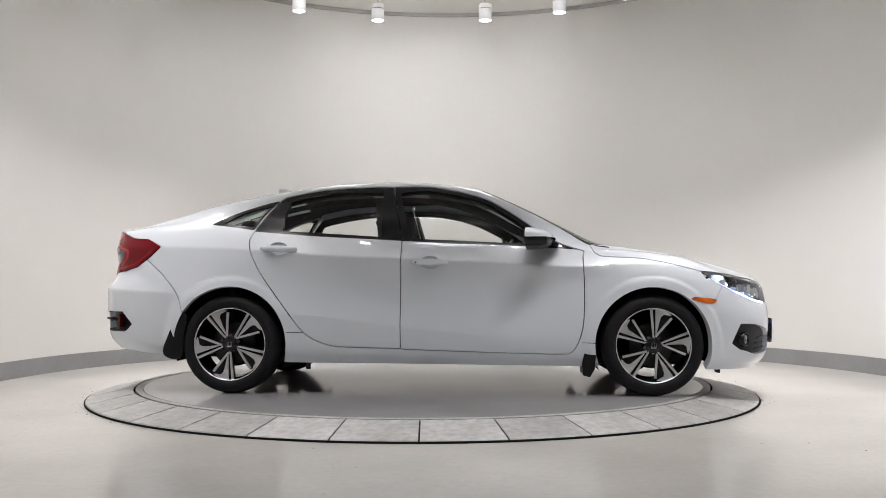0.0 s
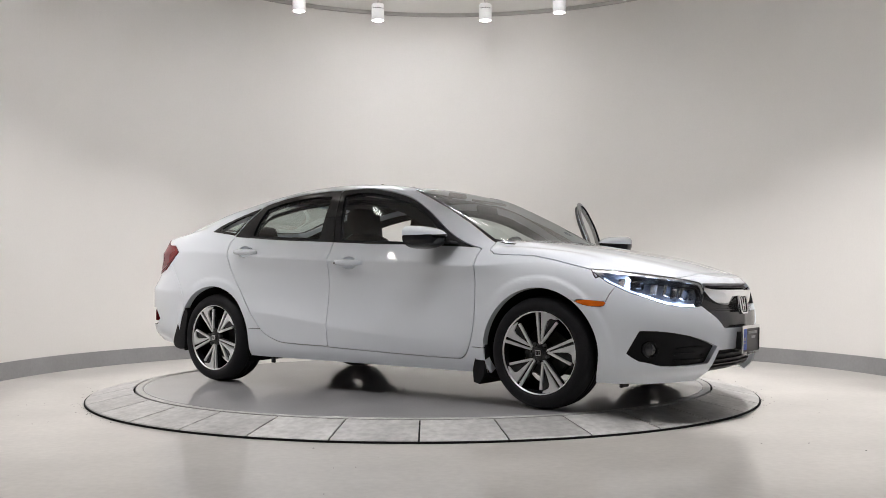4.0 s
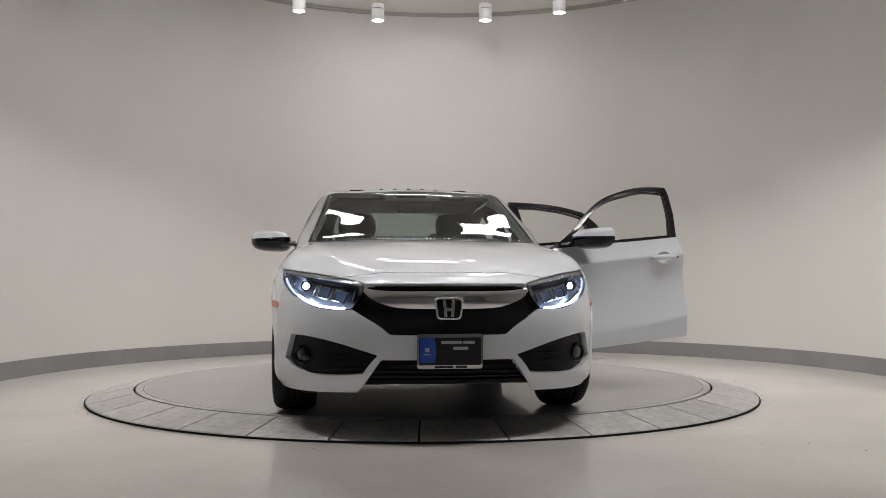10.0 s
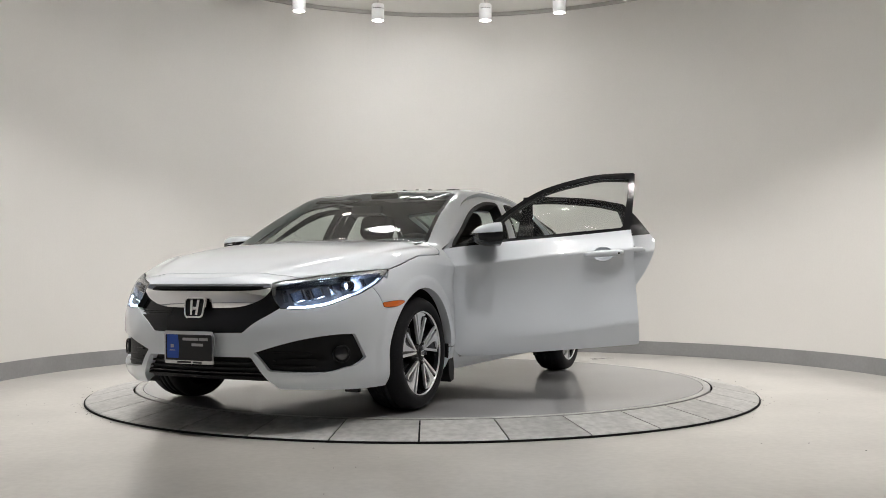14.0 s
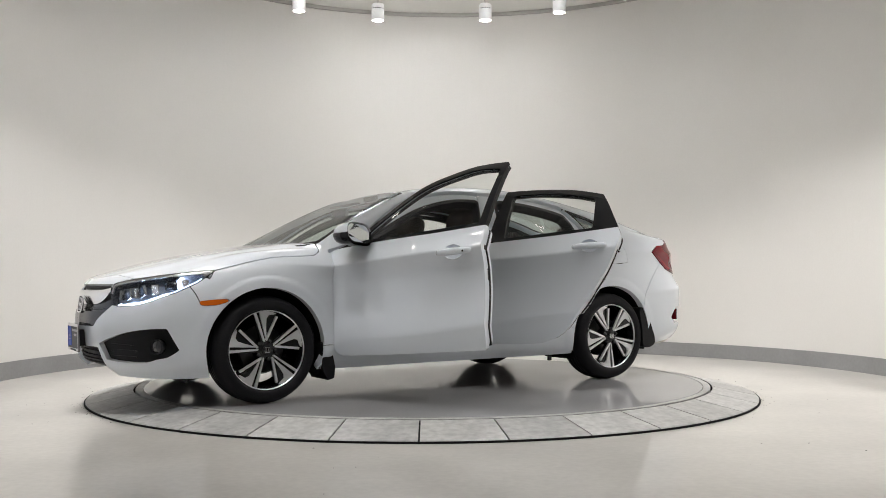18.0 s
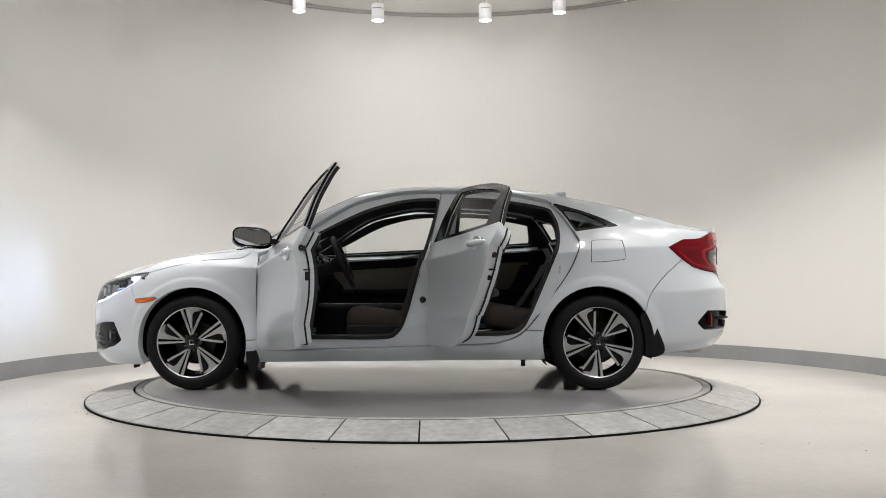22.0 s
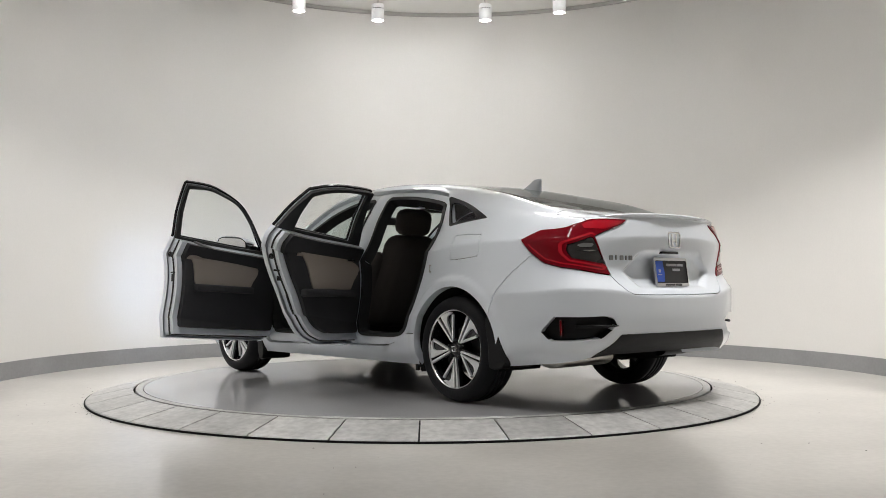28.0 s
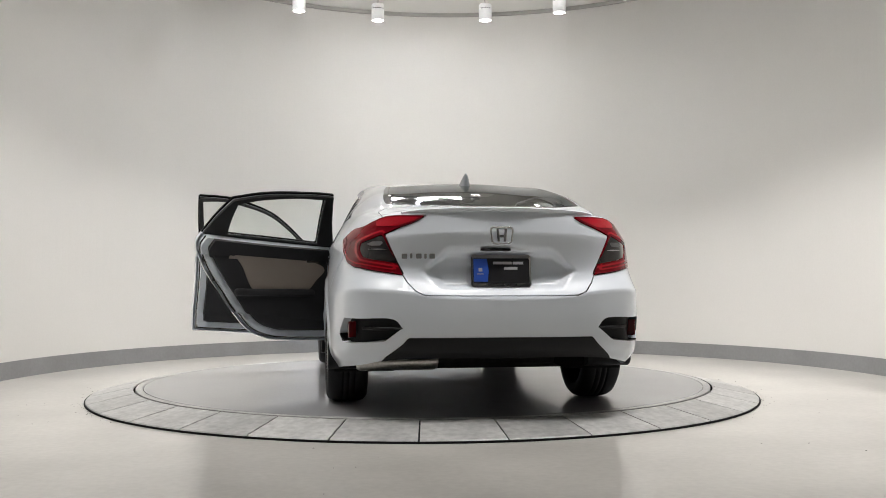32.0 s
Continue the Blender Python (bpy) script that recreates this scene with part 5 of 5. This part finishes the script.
def blade(pts, front, depth):
    bm = bmesh.new()
    f = bm.faces.new([bm.verts.new((x * 1.09, front + 0.03 * (r - 0.13), r * 1.09)) for x, r in pts])
    r = bmesh.ops.extrude_face_region(bm, geom=[f])
    bmesh.ops.translate(bm, vec=(0, -depth, 0), verts=[v for v in r["geom"] if isinstance(v, bmesh.types.BMVert)])
    return bm


def wheel(x, y, turn):
    """An alloy wheel: its outer face looks along +y."""
    w = new("wheel")
    w.parent = sedan
    w.matrix_basis = pose(x, y, HUB_Z, 0, 0, 0 if y > 0 else 180)
    tagged(w, "black and machined alloy wheel with a road tyre")
    tyre = lathe([(0.234, -0.004), (0.239, 0.012), (0.250, 0.019), (0.266, 0.022), (0.284, 0.018), (0.300, 0.008), (0.3105, -0.012), (0.3165, -0.035), (0.3185, -0.06), (0.3185, -0.068), (0.312, -0.069), (0.312, -0.075), (0.3185, -0.076), (0.3185, -0.10), (0.312, -0.101), (0.312, -0.108), (0.3185, -0.109), (0.3185, -0.135), (0.312, -0.136), (0.312, -0.142), (0.3185, -0.143), (0.3165, -0.17), (0.309, -0.195), (0.29, -0.215), (0.242, -0.215), (0.234, -0.20)], 72, "y")
    part("tyre", tyre, RUBBER, w, "black rubber tyre", smooth=True)
    rim = part("rim", lathe([(0.2380, -0.002), (0.2390, 0.010), (0.2335, 0.012), (0.2300, 0.006), (0.225, -0.006), (0.218, -0.03), (0.210, -0.19), (0.234, -0.20)], 72, "y"), GLOSSBLK, w, "gloss black alloy rim", smooth=True)
    part("rim_edge", lathe([(0.2345, 0.0122), (0.2310, 0.0112), (0.2275, 0.0045)], 72, "y"), ALLOY, rim, "machined rim edge", True)
    hub = lathe([(0.001, 0.004), (0.040, 0.003), (0.050, -0.004), (0.066, -0.020), (0.066, -0.07), (0.001, -0.07)], 40, "y")
    part("hub", hub, GLOSSBLK, w, "gloss black hub", True)
    cap = part("centre_cap", lathe([(0.001, 0.013), (0.026, 0.012), (0.030, 0.009), (0.031, 0.004)], 32, "y"), GLOSSBLK, w, smooth=True)
    o = part("cap_badge", flat_ring(wide_top(rounded(0.017, 0.016, 0.005)), wide_top(rounded(0.013, 0.012, 0.003)), 0.003), CHROME, cap, "small chrome badge")
    o.data.transform(Matrix.Translation((0, 0.012, 0)) @ Matrix(((-1, 0, 0, 0), (0, 0, 1, 0), (0, 1, 0, 0), (0, 0, 0, 1))))
    for sx in (-1, 1):
        o = part("cap_bar", box((sx * 0.006, 0.0135, 0), (0.004, 0.003, 0.020)), CHROME, cap)
    for k in range(5):
        m = Matrix.Rotation(radians(72 * k + turn), 4, "Y")
        for name, pts, front, depth, material in (
                ("spoke", [(-0.102, 0.162), (-0.096, 0.182), (-0.060, 0.200), (-0.02, 0.209), (0.030, 0.208), (0.018, 0.060), (0.012, 0.030), (-0.012, 0.030), (-0.020, 0.050)], -0.010, 0.026, GLOSSBLK),
                ("spoke_edge", [(0.014, 0.2095), (0.029, 0.2080), (0.007, 0.050), (-0.004, 0.042), (-0.002, 0.050)], 0.004, 0.014, ALLOY),
                ("spoke_face", [(-0.009, 0.064), (-0.003, 0.2095), (-0.042, 0.205), (-0.073, 0.194), (-0.096, 0.178), (-0.084, 0.176), (-0.052, 0.180), (-0.036, 0.165), (-0.027, 0.130), (-0.014, 0.066)], 0.002, 0.012, ALLOY),
                ("spoke_blade", [(-0.013, 0.046), (-0.004, 0.054), (-0.090, 0.166), (-0.101, 0.158)], 0.004, 0.014, ALLOY)):
            o = part(name, blade(pts, front, depth), material, w, "machined silver face" if material is ALLOY else "")
            o.matrix_basis = m
        o = part("wheel_nut", lathe([(0.010, -0.01), (0.010, 0.008), (0.007, 0.010), (0.001, 0.010)], 6, "y"), mat_brake, w)
        o.matrix_basis = Matrix.Rotation(radians(72 * k + turn + 36), 4, "Y") @ Matrix.Translation((0, 0, 0.056))
    part("brake_disc", lathe([(0.06, -0.085), (0.135, -0.085), (0.140, -0.090), (0.140, -0.105), (0.06, -0.11)], 40, "y"), mat_brake, w, "dark brake disc", True)
    part("hub_carrier", lathe([(0.001, -0.16), (0.150, -0.16), (0.150, -0.10)], 32, "y"), WELL, w)
    return w


def well_liner(lo, hi):
    """The arch of a wheel well between two angles, with its inner wall."""
    bm = bmesh.new()
    hub = bm.verts.new((0, -0.36, -0.10))
    cols = []
    for k in range(45):
        a = radians(lo + (hi - lo) * k / 44)
        cols.append([bm.verts.new((0.3735 * math.cos(a), y, 0.3735 * math.sin(a))) for y in (-0.02, -0.36)])
    for p, q in zip(cols, cols[1:]):
        bm.faces.new((p[0], p[1], q[1], q[0]))
        bm.faces.new((p[1], hub, q[1]))
    return bm


for sg in (1, -1):
    for x, turn in ((AXLE_F, 13 if sg > 0 else 69), (AXLE_R, 36 if sg > 0 else 35)):
        wheel(x, 0.862 * sg, turn)
        # on the sill side the black liner reaches lower, standing in for shade
        o = part("wheel_well", well_liner(*((-26, 198) if (x == AXLE_R) == (sg > 0) else (-18, 206))), WELL, sedan, "black wheel well liner", True)
        o.matrix_basis = pose(x, 0.866 * sg, HUB_Z + 0.004, 0, 0, 0 if sg > 0 else 180)

# ---- cabin ----


def cushion(size, m, bev=0.045):
    return add_box(bmesh.new(), (0, 0, 0), size, bev, m)


def taper(bm, k, m):
    """Narrows a cushion towards its top."""
    inv = m.inverted()
    for v in bm.verts:
        p = inv @ v.co
        f = 1 - k * max(p.z, 0) ** 2
        v.co = m @ Vector((p.x, p.y * f, p.z))
    return bm


def front_seat(y):
    s = new("front_seat")
    s.parent = sedan
    s.location = (0.02, y, 0)
    tagged(s, "taupe cloth front seat with headrest")
    part("seat_cushion", cushion((0.48, 0.50, 0.17), pose(0.10, 0, 0.440, 0, -8), 0.07), CLOTH, s, smooth=True)
    m = pose(-0.265, 0, 0.725, 0, -18)
    part("backrest", taper(cushion((0.19, 0.52, 0.68), m, 0.085), 2.6, m), CLOTH, s, smooth=True)
    for sy in (-1, 1):
        m = pose(-0.170, 0.205 * sy, 0.690, 0, -18)
        part("side_bolster", cushion((0.13, 0.10, 0.50), m, 0.045), CLOTH, s, smooth=True)
        part("headrest_post", tube([(-0.345, 0.06 * sy, 1.00), (-0.37, 0.06 * sy, 1.10)], 0.007, 8), CHROME, s)
    part("headrest", cushion((0.14, 0.28, 0.19), pose(-0.365, 0, 1.145, 0, -12), 0.062), CLOTH, s, smooth=True)
    part("seat_base", cushion((0.46, 0.42, 0.12), pose(0.10, 0, 0.305), 0.02), CABIN, s)
    part("side_cover", cushion((0.50, 0.03, 0.10), pose(0.08, 0.25 if y > 0 else -0.25, 0.37), 0.012), CABIN, s, "black seat side cover")


front_seat(0.37)
front_seat(-0.37)
rs = new("rear_seat")
rs.parent = sedan
tagged(rs, "taupe cloth rear bench with headrests")
part("seat_cushion", cushion((0.50, 1.26, 0.17), pose(-0.86, 0, 0.445, 0, -9), 0.05), CLOTH, rs, smooth=True)
part("backrest", cushion((0.16, 1.26, 0.62), pose(-1.20, 0, 0.745, 0, -24), 0.05), CLOTH, rs, smooth=True)
for y in (-0.40, 0.0, 0.40):
    part("headrest", cushion((0.11, 0.25, 0.14 if y else 0.08), pose(-1.335, y, 1.075 if y else 1.04, 0, -15), 0.045), CLOTH, rs, smooth=True)
part("parcel_shelf", box((-1.62, 0, 1.035), (0.50, 1.15, 0.03), 0.01, pose(0, 0, 0)), CABIN, sedan)
part("rear_bulkhead", box((-1.40, 0, 0.70), (0.03, 1.36, 0.62), 0.0), CABIN, sedan)
part("carpet", box((-0.15, 0, 0.268), (2.2, 1.48, 0.03), 0.01), CARPET, sedan, "black carpet")
part("firewall", box((0.98, 0, 0.60), (0.04, 1.44, 0.66), 0.01), CABIN, sedan)
DASH = [(1.10, 0.945), (0.92, 0.965), (0.76, 0.965), (0.66, 0.935), (0.625, 0.885), (0.635, 0.80), (0.66, 0.72), (0.72, 0.60), (0.80, 0.50), (0.96, 0.48)]
dash = part("dashboard", prism(list(map(tuple, spline(DASH, 4))), -0.70, 0.70, 0.004), CABIN, sedan, "black dashboard")
part("instrument_hood", cushion((0.20, 0.36, 0.07), pose(0.68, 0.37, 0.965, 0, 6), 0.03), CABIN, dash, smooth=True)
part("screen_panel", cushion((0.02, 0.22, 0.13), pose(0.640, 0, 0.875, 0, -12), 0.006), BLACK, dash, "dark display")
part("dash_strip", cushion((0.02, 0.50, 0.03), pose(0.632, -0.40, 0.835, 0, 0), 0.008), mat_strip, dash, "grey trim strip")
for y in (-0.60, -0.16, 0.16, 0.62):
    part("air_vent", cushion((0.02, 0.10, 0.06), pose(0.628, y, 0.885), 0.008), BLACK, dash)
part("centre_console", cushion((0.95, 0.24, 0.26), pose(0.16, 0, 0.43), 0.03), CABIN, sedan, "black centre console")
part("gear_lever", tube([(0.36, 0, 0.55), (0.34, 0, 0.66)], [0.012, 0.024], 12), CABIN, sedan)
sw = new("steering_wheel")
sw.parent = sedan
sw.matrix_basis = pose(0.40, 0.37, 0.865, 0, -66)
tagged(sw, "black steering wheel")
part("wheel_rim", tube([(0.185 * math.cos(a), 0.185 * math.sin(a), 0) for a in (2 * math.pi * k / 40 for k in range(40))], 0.0165, 10, True), CABIN, sw, smooth=True)
part("boss", lathe([(0.001, 0.028), (0.05, 0.024), (0.068, 0.008), (0.066, -0.03), (0.04, -0.10), (0.001, -0.10)], 24), CABIN, sw, smooth=True)
for a in (0, 180, 270):
    part("wheel_spoke", cushion((0.13, 0.045, 0.016), pose(0, 0, 0, 0, 0, a) @ pose(0.115, 0, 0), 0.006), mat_strip if a == 270 else CABIN, sw)
part("column", tube([(0.46, 0.37, 0.835), (0.72, 0.37, 0.74)], 0.045, 12), CABIN, sedan, smooth=True)
part("room_mirror", cushion((0.03, 0.24, 0.065), pose(0.46, 0.0, 1.215, 0, -14), 0.014), CABIN, sedan, "black rear-view mirror")
part("mirror_stalk", tube([(0.455, 0, 1.222), (0.470, 0, 1.240)], 0.010, 8), CABIN, sedan)
for y in (0.36, -0.36):
    part("sun_visor", cushion((0.17, 0.34, 0.016), pose(0.215, y, 1.315, 0, 14), 0.007), HEADLINER, sedan, "grey sun visor")
# the sunroof opening's brightness, put into a pale panel
part("sunroof_bright_panel", box((-0.36, 0, 1.366), (0.42, 0.72, 0.006), 0.002), mat_sunroof_pale, sedan, "pale panel standing in for the bright sunroof opening")
part("overhead_console", cushion((0.20, 0.22, 0.04), pose(0.12, 0, 1.345, 0, 8), 0.014), HEADLINER, sedan)
# white sheets standing in for ceiling panels reflected low in the windshield
for y, a in ((-0.36, 10), (0.30, -8)):
    part("reflection_sheet", box((0.86, y, 0.972), (0.16, 0.24, 0.002), 0, pose(0, 0, 0)), REFLECTION_WHITE, sedan, "white sheet on the dashboard, standing in for a reflected ceiling panel")

# ---- ceiling lamps ----
lamp = new("track_lamp")
tagged(lamp, "white cylindrical ceiling spotlight, lit, on a thin stem", "ceiling lamp", "ceiling spotlights")
part("housing", lathe([(0.060, 0.0), (0.066, 0.004), (0.066, 0.115), (0.064, 0.118)], 32), LAMPM, lamp, "white housing", True)
part("cooling_gap", lathe([(0.060, 0.112), (0.060, 0.132)], 32), MATT, lamp, "dark cooling slots", True)
part("top_cap", lathe([(0.066, 0.128), (0.066, 0.165), (0.058, 0.175), (0.001, 0.178)], 32), LAMPM, lamp, "white housing", True)
for k in range(16):
    a = 2 * math.pi * k / 16
    part("cooling_rib", box((0.063 * math.cos(a), 0.063 * math.sin(a), 0.122), (0.008, 0.008, 0.014)), LAMPM, lamp)
part("lit_lens", lathe([(0.060, 0.006), (0.001, 0.008)], 32), GLOW, lamp, "glowing lens")
part("stem", tube([(0.0, 0, 0.16), (0.012, 0, 0.26), (0.012, 0, CEIL_Z - LAMP_Z)], 0.011, 10), mat_strip, lamp, "grey stem")
for k, (x, y) in enumerate(SPOTS):
    m = pose(x, y, LAMP_Z, 0, 0, 40 * k)
    if k:
        copy_thing(lamp, m)
    else:
        lamp.matrix_basis = m

# ---- flat light panels on the ceiling ----


def light_panel(w, h):
    """A flat ceiling luminaire: a white frame round a glowing diffuser."""
    p = new("light_panel")
    tagged(p, "flat rectangular white ceiling light panel, lit", "ceiling light", "ceiling light panels")
    part("frame", flat_ring(rounded(w / 2 + 0.03, h / 2 + 0.03, 0.01), rounded(w / 2, h / 2, 0.006), 0.03), LAMPM, p, "white frame")
    part("diffuser", plaque(rounded(w / 2 - 0.001, h / 2 - 0.001, 0.006), 0.018, 0), PANELM, p, "glowing diffuser")
    return p


strip_panel, wide_panel = light_panel(1.0, 0.11), light_panel(0.72, 0.26)
strip_panel.matrix_basis = pose(0.0, 3.15, CEIL_Z - 0.001, 180)
wide_panel.matrix_basis = pose(-1.08, 1.62, CEIL_Z - 0.001, 180, 0, -25)
copy_thing(strip_panel, pose(0.0, -3.15, CEIL_Z - 0.001, 180))
copy_thing(wide_panel, pose(1.0, 1.62, CEIL_Z - 0.001, 180, 0, 25))

# ---- grit on the floor ----
bm = bmesh.new()
rng = random.Random(4)
for k in range(420):
    if k < 340:
        a, r = rng.uniform(-0.75, math.pi + 0.75), R_OUT + 0.006 + rng.expovariate(30)
        x, y = r * math.cos(a), r * math.sin(a)
    else:
        x, y = rng.uniform(-3.2, 3.3), rng.uniform(-4.2, 0.5)
        if math.hypot(x, y) < R_OUT + 0.05:
            continue
    s = rng.uniform(0.002, 0.006)
    n = rng.randint(4, 6)
    v = [bm.verts.new((x + s * rng.uniform(0.6, 1.2) * math.cos(2 * math.pi * j / n), y + s * rng.uniform(0.6, 1.6) * math.sin(2 * math.pi * j / n), FLOOR_Z + 0.0005)) for j in range(n)]
    t = bm.verts.new((x, y, FLOOR_Z + s * 0.5))
    for j in range(n):
        bm.faces.new((v[j], v[(j + 1) % n], t))
tagged(part("grit", bm, MATT), "dark grit scattered on the pale floor", "grit", kind="stuff")


def motions():
    """The turntable turns at an even pace and carries the car."""
    rows, disc = [], []
    for k in range(65):
        t = 0.5 * k
        a = radians(heading(t))
        x, y = 0.1774, -0.1281
        rows.append((t, pose(x * math.cos(a) - y * math.sin(a), x * math.sin(a) + y * math.cos(a), 0, 0, 0, heading(t))))
        disc.append((t, pose(0, 0, 0, 0, 0, heading(t))))
    walk(sedan, rows)
    walk(turntable, disc)


motions()
